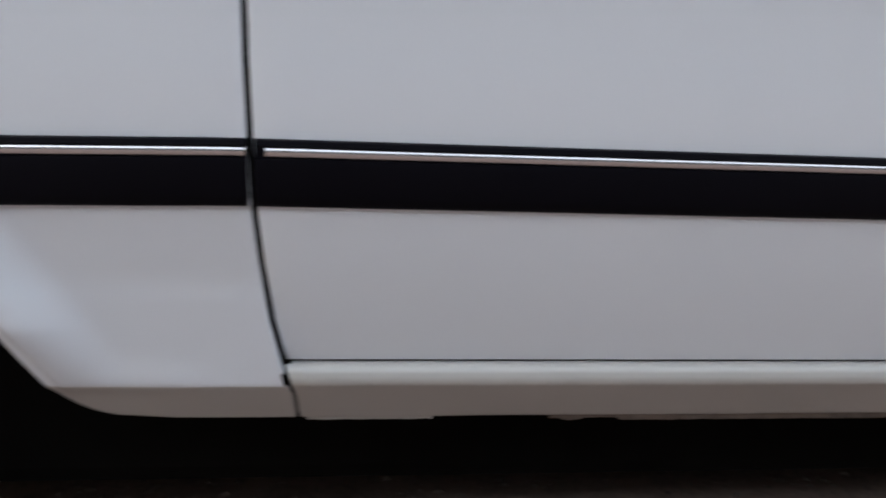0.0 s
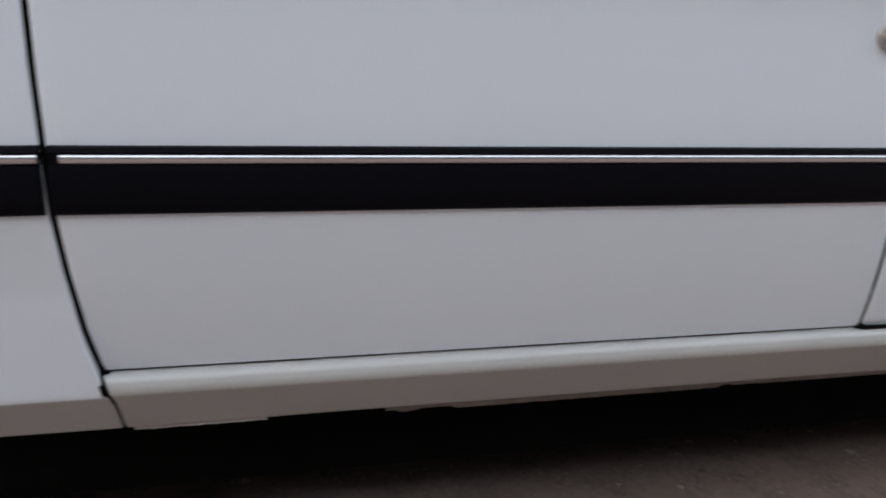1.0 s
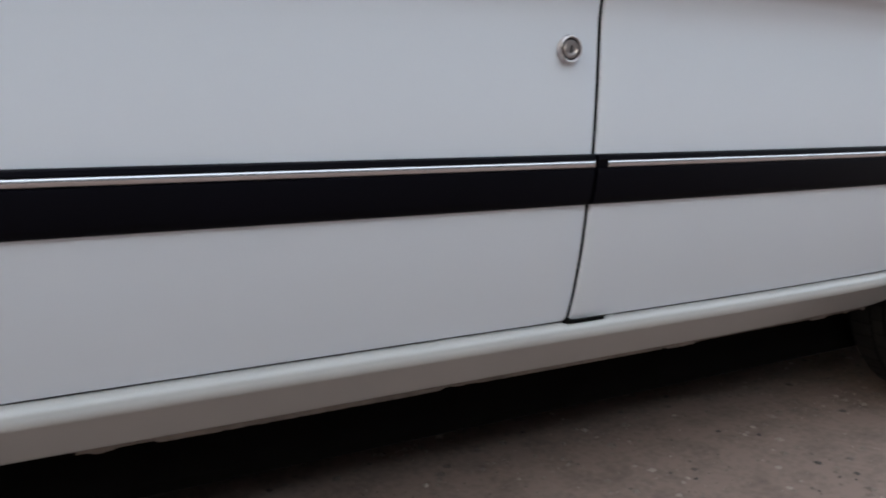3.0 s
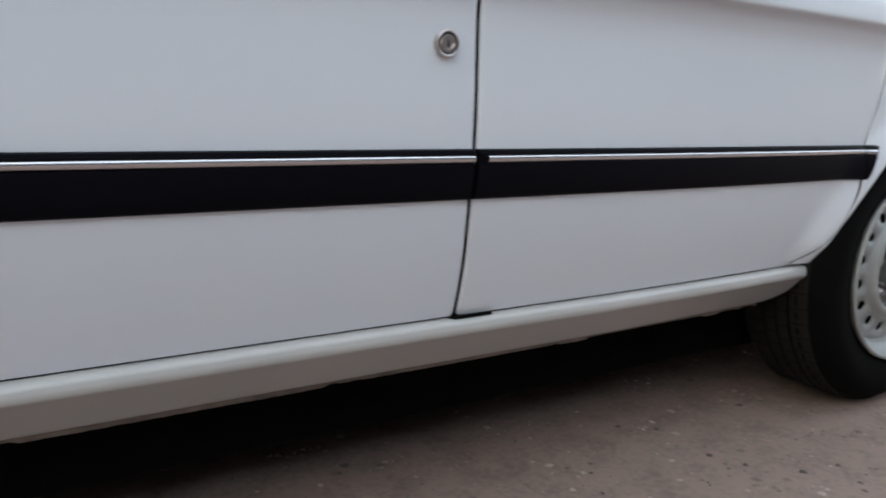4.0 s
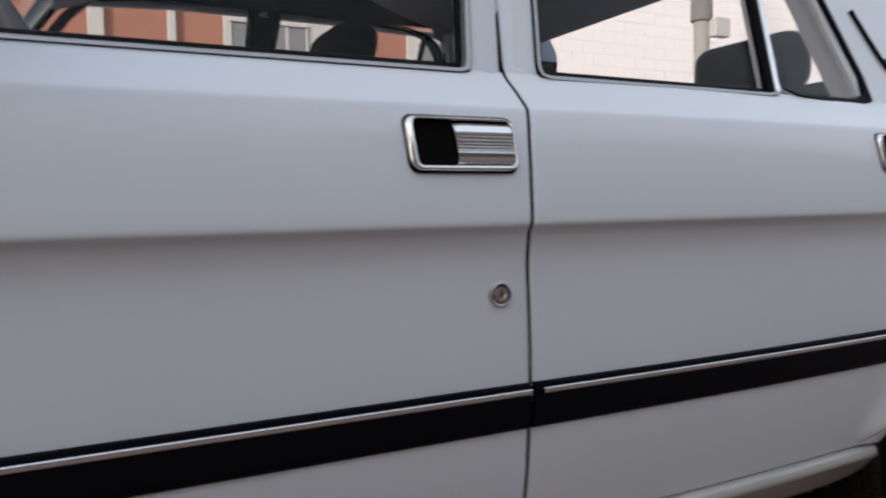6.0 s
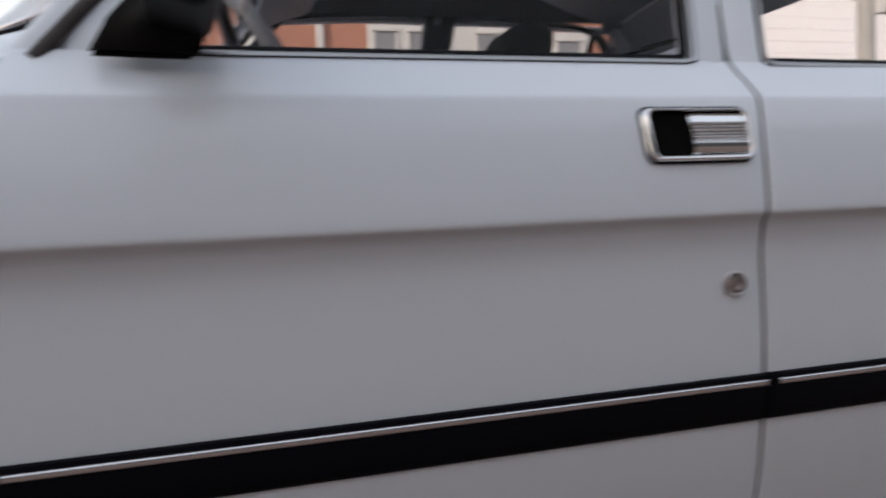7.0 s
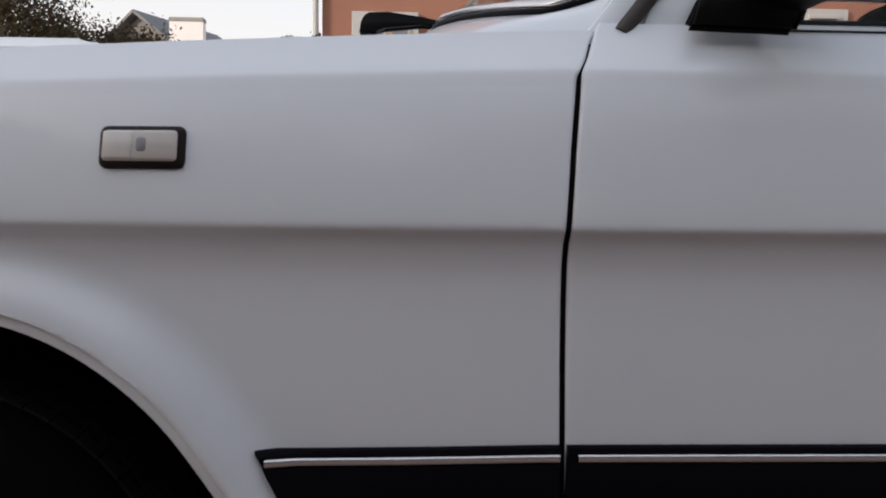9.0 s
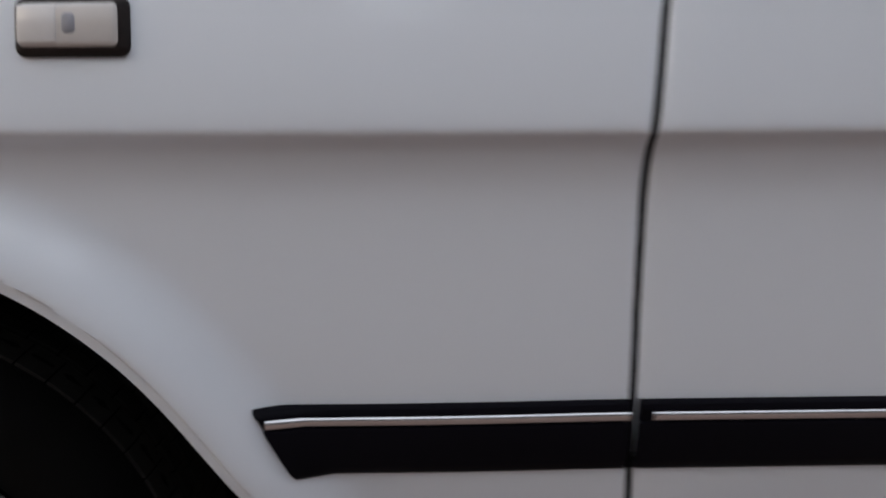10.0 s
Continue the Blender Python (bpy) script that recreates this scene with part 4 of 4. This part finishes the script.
on_wing("side_repeater", box_bm(x0, x1, ym - 0.007, ym + 0.012, z0, z1, 0.0075, 5), lamp_gasket, "clear side repeater lamp in a black rubber frame")
on_wing("repeater_lens", box_bm(x0 + 0.0045, x1 - 0.0060, ym - 0.0095, ym, z0 + 0.0065, z1 - 0.0040, 0.0045, 4), lens_glass, "pale translucent lens")
on_wing("repeater_step", box_bm(x0 + 0.0055, x0 + 0.033, ym - 0.0105, ym - 0.006, z0 + 0.0095, z1 - 0.0055, 0.0015), lens_step)
on_wing("repeater_bulb", box_bm(x0 + 0.036, x0 + 0.047, ym - 0.0102, ym - 0.006, z0 + 0.015, z1 - 0.010, 0.003), lens_bulb, "smoky bulb behind the lens")


# wheels
def road_wheel(x, far=False, inset=0.03):
    y = WIDTH - inset if far else inset
    c, s = (x, y, 0.311), (1 if far else -1)
    hub = thing("wheel", c, "", "")
    for key in ("label", "category"):
        if key in hub:
            del hub[key]
    hub.parent = car
    z = (0, 0, 0)
    tyre = [(0.196, 0.012), (0.203, 0.004), (0.212, 0.002), (0.240, -0.006), (0.262, -0.004), (0.280, 0.006), (0.292, 0.022), (0.301, 0.038), (0.3045, 0.055)]
    for g in (0.075, 0.105, 0.135):
        tyre += [(0.305, g - 0.006), (0.299, g - 0.004), (0.299, g + 0.002), (0.305, g + 0.004)]
    tyre += [(0.3045, 0.165), (0.296, 0.190), (0.262, 0.215), (0.200, 0.205)]
    t = lathe("tyre", tyre, tyre_rubber, hub, z, "worn black radial tyre", 96, s, 30)
    rim = [(0.193, 0.010), (0.199, 0.0), (0.1975, -0.004), (0.193, -0.005), (0.189, -0.001), (0.186, 0.010), (0.180, 0.020), (0.172, 0.024), (0.168, 0.030), (0.1655, 0.036), (0.163, 0.037)]
    lathe("rim", rim + [(0.158, 0.034), (0.155, 0.034)], wheel_paint, hub, z, "white painted steel rim", 72, s, 40)
    # pierced disc: a ring of round holes
    n, r_hole, r_mid = 16, 0.0112, 0.1325
    bm = bmesh.new()
    for k in range(n):
        a0, a1 = 2 * math.pi * k / n, 2 * math.pi * (k + 1) / n
        am = (a0 + a1) / 2
        ring = []
        m = 16
        for j in range(m):
            b = 2 * math.pi * j / m
            ring.append((r_mid + r_hole * math.cos(b), am + r_hole * math.sin(b) / r_mid))
        out = []
        for j in range(m):
            b = 2 * math.pi * j / m
            cr, ca = math.cos(b), math.sin(b)
            q = max(abs(cr), abs(ca))
            out.append((r_mid + (0.0245 if cr > 0 else 0.0175) * cr / q, am + (a1 - a0) / 2 * ca / q))

        def at(p, extra=0.0):
            r, a = p
            return Vector((r * math.cos(a), (0.033 - (0.157 - r) * 0.26 + extra) * -s, r * math.sin(a)))
        vo, vi, vd = [bm.verts.new(at(p)) for p in out], [bm.verts.new(at(p)) for p in ring], [bm.verts.new(at(p, 0.003)) for p in ring]
        for j in range(m):
            j2 = (j + 1) % m
            bm.faces.new((vo[j], vo[j2], vi[j2], vi[j]))
            bm.faces.new((vi[j], vi[j2], vd[j2], vd[j]))
    bmesh.ops.remove_doubles(bm, verts=bm.verts[:], dist=0.0004)
    part("wheel_disc", bm, wheel_paint, hub, "white steel disc with a ring of round holes", True)
    # black ring painting the shade behind the disc's holes
    lathe("disc_backing", [(0.16, 0.05), (0.05, 0.05)], void_black, hub, z, "", 36, s)
    lathe("wheel_centre", [(0.1155, 0.0222), (0.1125, 0.0190), (0.108, 0.0115), (0.102, 0.0070), (0.096, 0.0075), (0.0905, 0.0130), (0.0870, 0.0260), (0.0850, 0.0420)], wheel_paint, hub, z, "raised white ring round the wheel centre", 60, s, 60)
    lathe("wheel_dish", [(0.0858, 0.040), (0.078, 0.0455), (0.030, 0.0455)], hub_dust, hub, z, "dusty brown-grey dish behind the hub", 48, s, 60)
    lathe("hub_cap", [(0.045, 0.0455), (0.0435, 0.020), (0.0415, 0.011), (0.036, 0.0060), (0.0285, 0.0040), (0.0270, 0.0054)], hub_metal, hub, z, "dull silver hub cap", 40, s, 40)
    lathe("hub_badge", [(0.0268, 0.0058), (0.0255, 0.0046), (0.0, 0.0040)], badge_red, hub, z, "dark red enamel hub badge", 32, s, 60)
    emblem = box_bm(-0.0045, 0.0045, -0.0012, 0.0012, -0.011, 0.011, 0.001, 1)
    bmesh.ops.translate(emblem, verts=emblem.verts[:], vec=(0, 0.0040 * -s, 0))
    part("emblem", emblem, rubber, hub, "dark plain mark on the badge")
    for k in range(5):
        a = 2 * math.pi * k / 5 + 0.35
        at_nut = (0.064 * math.cos(a), 0, 0.064 * math.sin(a))
        lathe("wheel_nut", [(0.0118, 0.0435), (0.0115, 0.0345), (0.0098, 0.0325), (0.0092, 0.0265), (0.0060, 0.0225), (0.0, 0.0215)], hub_metal, hub, at_nut, "", 12, s)
        bm = box_bm(0.034, 0.052, 0.030, 0.0415, -0.008, 0.008, 0.003) if not far else box_bm(0.034, 0.052, -0.0415, -0.030, -0.008, 0.008, 0.003)
        bmesh.ops.rotate(bm, verts=bm.verts[:], cent=(0, 0, 0), matrix=Matrix.Rotation(-a, 3, "Y"))
        part("hub_lug", bm, hub_metal, hub, "")
    # tread blocks
    bm = bmesh.new()
    for k in range(56):
        a = 2 * math.pi * k / 56
        for d0, d1, sh in ((0.034, 0.070, 0.0), (0.0775, 0.099, 0.04), (0.1065, 0.129, 0.0), (0.1365, 0.176, 0.05)):
            tmp = []
            for da, dd, r in ((0, d0, 0), (0.1035, d0, 0), (0.1035, d1, 0), (0, d1, 0)):
                rr = 0.3062 if dd > 0.045 else 0.3022
                ang = a + da + sh
                tmp.append(bm.verts.new((rr * math.cos(ang), dd * -s, rr * math.sin(ang))))
            low = [bm.verts.new((v.co.x * 0.975, v.co.y, v.co.z * 0.975)) for v in tmp]
            bm.faces.new(tmp)
            for j in range(4):
                bm.faces.new((tmp[j], low[j], low[(j + 1) % 4], tmp[(j + 1) % 4]))
    hub.scale = (0.975, 0.975, 0.975)
    part("tread", bm, tread_dust, hub, "")
    return hub


road_wheel(2.832)
road_wheel(0.10, inset=0.085)
road_wheel(2.832, True)
road_wheel(0.10, True, 0.085)

# rear pillar vent
def pillar_vent(far=False):
    """A slanted black air outlet with thin slats and a dull bright end piece."""
    def lean(bm):
        for v in bm.verts:
            v.co.x -= (v.co.z - 1.055) * 0.9
            v.co.y += (v.co.z - 1.055) * 0.34 + plan(v.co.x)
            if far:
                v.co.y = WIDTH - v.co.y
        return bm
    body = part("pillar_vent", lean(box_bm(2.622, 3.000, 0.080, 0.11, 1.036, 1.080, 0.008, 3)), black_plastic, car, "black air outlet in the rear pillar")
    for z in (1.0415, 1.0505, 1.0595, 1.0685):
        part("slat", lean(box_bm(2.634, 2.988, 0.0765, 0.082, z, z + 0.0035, 0.001, 1)), black_plastic, body)
    part("end_piece", lean(box_bm(2.628, 2.672, 0.0745, 0.084, 1.041, 1.076, 0.010, 4)), trim_chrome, body, "dull bright rounded end piece")
    bead = [(x, roof_y(z) - 0.003 + plan(x), z) for x, z in ((2.660, 1.0315), (2.632, 1.040), (2.612, 1.058), (2.594, 1.085), (2.575, 1.12), (2.550, 1.17))]
    tube("front_bead", [(x, WIDTH - y if far else y, z) for x, y, z in bead], 0.0055, black_plastic, body, "black bead that climbs the pillar")


pillar_vent()
pillar_vent(True)



# wiper arm head and two brass washer jets at the windscreen's foot
bm = bmesh.new()
side = ((0.556, 1.088), (0.560, 1.112), (0.570, 1.1245), (0.605, 1.1255), (0.665, 1.1175), (0.735, 1.106), (0.735, 1.099), (0.665, 1.108), (0.600, 1.101), (0.575, 1.090))
near, away = [bm.verts.new((x, 0.632, z)) for x, z in side], [bm.verts.new((x, 0.668, z)) for x, z in side]
bm.faces.new(near)
bm.faces.new(away[::-1])
for k in range(len(side)):
    j = (k + 1) % len(side)
    bm.faces.new((near[k], away[k], away[j], near[j]))
bmesh.ops.bevel(bm, geom=bm.edges[:], offset=0.003, segments=2, affect="EDGES")
wiper = part("wiper_arm", bm, black_plastic, car, "black wiper arm head at the windscreen foot", True)
tube("pivot", [(0.578, 0.650, 0.985), (0.578, 0.650, 1.094)], 0.010, black_plastic, wiper)
brass = material("brass", (0.72, 0.42, 0.16), 0.3, 1.0, vary=0.1, scale=90)
for x in (0.610, 0.648):
    jet = tube("washer_jet", [(x, 0.615, 0.985), (x, 0.615, 1.083)], 0.008, black_plastic, car, "black washer jet with a brass nozzle")
    lathe("nozzle", [(0.0055, 0.004), (0.0055, -0.003), (0.0035, -0.005), (0.0, -0.005)], brass, jet, (x, 0.606, 1.0795), "small brass nozzle", 14)
# ---- surroundings beyond the car ----
orange = thing("apartment_building", (4.2, 14.0, 0), "orange stucco apartment building with white window bays", "building")
OX = 4.2
part("wall", box_bm(-5.25, 5.66, 0, 8.0, 0, 9.8), stucco, orange)


def bay(x0, x1, z0, z1):
    return part("window_bay", box_bm(x0 - OX, x1 - OX, -0.10, -0.004, z0, z1, 0.015), white_trim, orange, "white plastered window bay")


def casement(x0, x1, z0, z1, owner):
    """A recessed two-light window in a white bay."""
    a, b, m = x0 - OX, x1 - OX, (x0 + x1) / 2 - OX
    for u0, u1 in ((a, m - 0.03), (m + 0.03, b)) if x1 - x0 > 0.5 else ((a, b),):
        part("pane", box_bm(u0, u1, -0.115, -0.104, z0, z1), pane_dark, owner, "dull window pane")
    part("frame", box_bm(a - 0.05, b + 0.05, -0.16, -0.104, z1 + 0.004, z1 + 0.08, 0.01), white_trim, owner)
    part("sill", box_bm(a - 0.06, b + 0.06, -0.19, -0.104, z0 - 0.07, z0 - 0.004, 0.01), white_trim, owner)
    for u in (a - 0.045, b + 0.005):
        part("frame", box_bm(u, u + 0.04, -0.14, -0.104, z0, z1, 0.005), white_trim, owner)
    if x1 - x0 > 0.5:
        part("frame", box_bm(m - 0.028, m + 0.028, -0.135, -0.104, z0, z1, 0.005), white_trim, owner)


for z in (0.9, 3.0, 6.0):
    w = bay(4.19, 7.10, z - 0.35, z + 1.63)
    for x0, x1 in ((4.33, 4.72), (5.02, 5.75), (6.43, 6.84)):
        casement(x0, x1, z, z + 1.36, w)
    w = bay(-0.49, 0.75, z - 0.3, z + 1.22)
    casement(-0.30, 0.55, z, z + 0.98, w)
    w = bay(1.88, 2.14, z - 0.4, z + 1.6)
    w = bay(3.20, 3.34, z - 0.4, z + 1.6)
    w = bay(7.95, 8.95, z - 0.3, z + 1.45)
    casement(8.2, 8.7, z, z + 1.25, w)
part("string_course", box_bm(-5.3, 5.66, -0.12, -0.004, 4.75, 4.98, 0.03), white_trim, orange, "white moulded string course")
part("cornice", box_bm(-5.45, 5.66, -0.30, -0.004, 9.4, 9.8, 0.05), white_trim, orange, "white cornice")
for k in range(3):
    tube("downpipe", [(-5.36, -0.10, 3.2 * k), (-5.36, -0.10, 3.18 + 3.2 * k)], 0.055, white_trim, orange, "white downpipe")

# white block wall with a pole before it
white_wall = thing("boundary_wall", (16.5, 14.0, 0), "tall white painted block wall", "wall")
part("wall_core", box_bm(-6.6, 7.0, 0.02, 0.32, 0, 8.0), white_block, white_wall)
block_bm = box_bm(-0.3175, 0.3175, -0.010, 0.012, -0.1365, 0.1365, 0.004, 1)
first = part("block", block_bm, white_block, white_wall)
first.location = (-6.2, 0.01, 2.9)
for r in range(13):
    for c in range(20):
        if r or c:
            ob = bpy.data.objects.new("block", first.data)
            scene.collection.objects.link(ob)
            ob.parent = white_wall
            ob.location = (-6.2 + 0.64 * c + (0.32 if r % 2 else 0), 0.01 + 0.003 * noise.noise(Vector((r * 3.1, c * 1.7, 0))), 2.9 + 0.278 * r)

utility_pole = thing("utility_pole", (12.98, 10.7, 0), "grey concrete utility pole with a small metal box", "pole")
tube("shaft", [(0, 0, 0), (0, 0, 4.4), (0, 0, 8.5)], 0.155, concrete, utility_pole, "", 14)
tube("sleeve", [(0, 0, 4.46), (0, 0, 6.2)], 0.215, gable_wood, utility_pole, "brown upper sleeve", 14)
part("junction_box", box_bm(0.06, 0.46, -0.32, -0.12, 4.12, 4.50, 0.02), white_trim, utility_pole, "pale metal junction box")

# houses farther off
house = thing("gabled_house", (-12.55, 37.6, 0), "small weathered gabled house with a grey sheet roof", "house")
bm = bmesh.new()
house.rotation_euler = (0, 0, radians(-24))
prof = ((-3.2, 0), (3.2, 0), (3.2, 7.0), (0, 9.25), (-3.2, 7.0))
f0 = [bm.verts.new((x, 0, z)) for x, z in prof]
f1 = [bm.verts.new((x, 5.5, z)) for x, z in prof]
bm.faces.new(f0)
bm.faces.new(f1[::-1])
for k in range(5):
    bm.faces.new((f0[k], f1[k], f1[(k + 1) % 5], f0[(k + 1) % 5]))
part("wall", bm, gable_wood, house)
for s in (-1, 1):
    bm = bmesh.new()
    q = [(0, -0.45, 9.52), (s * 3.9, -0.45, 6.78), (s * 3.9, 5.9, 6.78), (0, 5.9, 9.52)]
    a = [bm.verts.new(v) for v in q] + [bm.verts.new((v[0], v[1], v[2] - 0.16)) for v in q]
    bm.faces.new(a[:4]), bm.faces.new(a[4:][::-1])
    for k in range(4):
        bm.faces.new((a[k], a[4 + k], a[4 + (k + 1) % 4], a[(k + 1) % 4]))
    part("roof", bm, roof_grey, house, "grey sheet roof")
shed = thing("outbuilding", (-9.55, 34.9, 0), "pale flat-roofed plastered outbuilding", "building")
part("wall", box_bm(-0.75, 0.75, 0, 0.5, 0, 8.5), white_block, shed)
part("roof", box_bm(-0.77, 0.77, -0.03, 0.53, 8.5, 8.68, 0.02), concrete, shed, "grey flat roof edge")
garage = thing("low_garage", (-7.75, 36.4, 0), "long low garage with a dark flat roof", "building")
part("wall", box_bm(-1.12, 1.12, 0, 6, 0, 7.55), concrete, garage)
part("roof", box_bm(-1.27, 1.27, -0.15, 6.1, 7.55, 7.85, 0.02), gable_wood, garage, "dark flat roof")


def tree(at, height, spread, leaves, seed, label, trunk=0.16, low=0.35):
    """A tapered trunk with limbs, and a crown of small leaves gathered in clumps."""
    r = random.Random(seed)
    t = thing("tree", at, label, "tree")
    verts, faces = [], []

    def limb(a, b, ra, rb):
        d = (b - a).normalized()
        u = d.orthogonal().normalized()
        w = d.cross(u)
        n0 = len(verts)
        for p, rad in ((a, ra), ((a + b) / 2 + Vector((r.uniform(-1, 1), r.uniform(-1, 1), 0)) * ra, (ra + rb) / 2), (b, rb)):
            for k in range(7):
                s = 2 * math.pi * k / 7
                verts.append(p + rad * (math.cos(s) * u + math.sin(s) * w))
        for i in range(2):
            for k in range(7):
                faces.append((n0 + i * 7 + k, n0 + i * 7 + (k + 1) % 7, n0 + (i + 1) * 7 + (k + 1) % 7, n0 + (i + 1) * 7 + k))
    top = Vector((0, 0, height * 0.75))
    limb(Vector((0, 0, 0)), top, trunk, trunk * 0.35)
    clumps = []
    for k in range(26):
        h = height * r.uniform(low, 0.75)
        a = r.uniform(0, 2 * math.pi)
        reach = spread * r.uniform(0.35, 1.0)
        tip = Vector((math.cos(a) * reach, math.sin(a) * reach, min(height, h + r.uniform(0.1, 0.4) * height)))
        limb(Vector((0, 0, h)), tip, trunk * 0.35, trunk * 0.08)
        clumps.append(tip)
        clumps.append(tip * 0.7 + Vector((0, 0, h * 0.3)))
    from_data("trunk", verts, faces, bark, t, "", True)
    lv, lf = [], []
    for k in range(leaves):
        c = r.choice(clumps)
        p = c + Vector((r.gauss(0, 1), r.gauss(0, 1), r.gauss(0, 0.8))) * spread * 0.18
        u = Vector((r.gauss(0, 1), r.gauss(0, 1), r.gauss(0, 1))).normalized()
        w = u.orthogonal().normalized()
        s = r.uniform(0.025, 0.065)
        n0 = len(lv)
        lv += [p - u * s, p + w * s * 0.55, p + u * s, p - w * s * 0.55]
        lf.append((n0, n0 + 1, n0 + 2, n0 + 3))
    from_data("crown", lv, lf, leaf, t, "uneven crown of small dark leaves", False)
    return t


tree((-9.45, 18.0, 0), 8.2, 2.7, 82000, 3, "leafy dark green tree beside the houses", 0.2, 0.3)
tree((-7.35, 19.0, 0), 4.5, 1.5, 36000, 8, "low bushy dark green tree before the house", 0.1, 0.55)
tree((-1.3, 13.0, 0), 3.65, 0.32, 1500, 12, "slim green bush beside the orange building", 0.05, 0.4)


# another parked car whose roof shows over the bonnet
def parked_car(at):
    c = thing("parked_car", at, "white parked estate car with dark windows", "car")
    low = [(-2.2, 0.45), (-2.25, 0.75), (-1.3, 0.98), (2.05, 1.02), (2.2, 0.8), (2.2, 0.45)]

    def loft(name, profile, w0, w1, mat, label=""):
        n = len(profile)
        verts = [(x, -w0 + (w0 - w1) * max(0, (z - 1.0) / 0.6), z) for x, z in profile] + [(x, w0 - (w0 - w1) * max(0, (z - 1.0) / 0.6), z) for x, z in profile]
        bm = bmesh.new()
        vs = [bm.verts.new(v) for v in verts]
        bm.faces.new(vs[:n]), bm.faces.new(vs[n:][::-1])
        for k in range(n):
            bm.faces.new((vs[k], vs[(k + 1) % n], vs[n + (k + 1) % n], vs[n + k]))
        bmesh.ops.bevel(bm, geom=bm.edges[:], offset=0.05, segments=3, affect="EDGES")
        part(name, bm, mat, c, label, True)
    loft("body", low, 0.86, 0.86, paint, "white car body")
    loft("cabin_glass", [(-1.05, 1.0), (-0.35, 1.52), (1.55, 1.54), (2.0, 1.0)], 0.82, 0.68, pane_dark, "dark cabin windows")
    loft("roof", [(-0.45, 1.50), (-0.25, 1.61), (1.45, 1.62), (1.72, 1.50)], 0.72, 0.66, paint, "white car roof")
    loft("tail_lamp", [(2.12, 0.78), (2.1, 1.0), (2.2, 0.98), (2.22, 0.78)], 0.84, 0.84, dark_red, "dark red tail lamp band")
    for x in (-1.35, 1.35):
        for y, sg in ((-0.78, -1), (0.78, 1)):
            lathe("tyre", [(0.19, 0.0), (0.27, -0.01), (0.31, 0.02), (0.315, 0.16), (0.19, 0.18)], tyre_rubber, c, (x, y, 0.315), "", 36, sg)
            lathe("rim", [(0.19, 0.0), (0.17, 0.02), (0.06, 0.03), (0.0, 0.02)], wheel_paint, c, (x, y, 0.315), "", 36, sg)
    return c


parked_car((-2.52, 4.1, 0.0))

# loose grit on the asphalt beside the car, nearest stretch
rng = random.Random(21)
gv, gf = [], []
for k in range(13000):
    x, y = rng.uniform(0.4, 4.2), rng.uniform(-0.6, 1.3)
    s = 0.0012 + 0.010 * rng.random() ** 5
    z0 = 0.004 * noise.noise(Vector((x * 2.3, y * 2.3, 0))) + 0.002 * noise.noise(Vector((x * 9, y * 9, 3))) + 0.0125
    n0 = len(gv)
    a = rng.uniform(0, 3.14)
    for q in range(4):
        gv.append((x + s * math.cos(a + q * 1.57) * rng.uniform(0.7, 1.3), y + s * math.sin(a + q * 1.57) * rng.uniform(0.7, 1.3), z0 - 0.001))
    gv.append((x, y, z0 + 0.001 + s * 0.25))
    gf += [(n0, n0 + 1, n0 + 4), (n0 + 1, n0 + 2, n0 + 4), (n0 + 2, n0 + 3, n0 + 4), (n0 + 3, n0, n0 + 4)]
tagged(from_data("grit", gv, gf, pebble, None, "", False), "fine pale grit scattered on the asphalt", "gravel", kind="stuff")


# unseen street side behind the camera: plain facades added to block sky and sun
def closing(x0, x1, y0, y1, h, mat, label):
    b = thing("blocker_house", ((x0 + x1) / 2, y1, 0), label, "building", "houses across the street")
    bx = (x0 + x1) / 2
    part("wall", box_bm(x0 - bx, x1 - bx, y0 - y1, 0, 0, h), mat, b)
    part("roof", box_bm(x0 - bx - 0.2, x1 - bx + 0.2, y0 - y1 - 0.2, 0.25, h, h + 0.25, 0.05), roof_grey, b, "grey flat roof edge")


closing(-44.0, -12.0, -19, -11, 10.2, facade, "tall unseen grey house added to keep the sun off the car")
closing(-12.0, -2.4, -19, -11, 7.3, facade, "plain unseen grey house added to block low sky and sun")
# added dark backdrop for the pale roof's reflection in the car paint
closing(-2.4, 0.2, -24, -17, 8.6, facade, "tall unseen grey house added as a dark backdrop for reflections")
closing(0.2, 5.75, -20, -11, 7.0, facade, "plain unseen grey house added to block low sky and sun")
closing(5.75, 40.0, -19, -11, 7.6, facade, "plain unseen grey house added to block low sky and sun")

# unseen low house added between taller ones: its pale hipped sheet roof brightens reflections
reflected_house = thing("reflected_house", (-1.1, -11.0, 0), "unseen low house added for its pale hipped roof's reflection in the car paint", "building", "houses across the street")
part("wall", box_bm(-1.05, 1.05, -4.0, 0, 0, 3.75), facade, reflected_house)
bm = bmesh.new()
base = [bm.verts.new(p) for p in ((-1.2, 0.15, 3.76), (1.2, 0.15, 3.76), (1.2, -4.15, 3.76), (-1.2, -4.15, 3.76))]
ridge = [bm.verts.new(p) for p in ((-0.55, -0.75, 4.75), (0.55, -0.75, 4.75), (0.55, -3.2, 4.75), (-0.55, -3.2, 4.75))]
bm.faces.new(base[::-1])
bm.faces.new(ridge)
for k in range(4):
    bm.faces.new((base[k], base[(k + 1) % 4], ridge[(k + 1) % 4], ridge[k]))
part("roof", bm, pale_sheet, reflected_house, "pale metal hipped roof added to make a bright reflection")
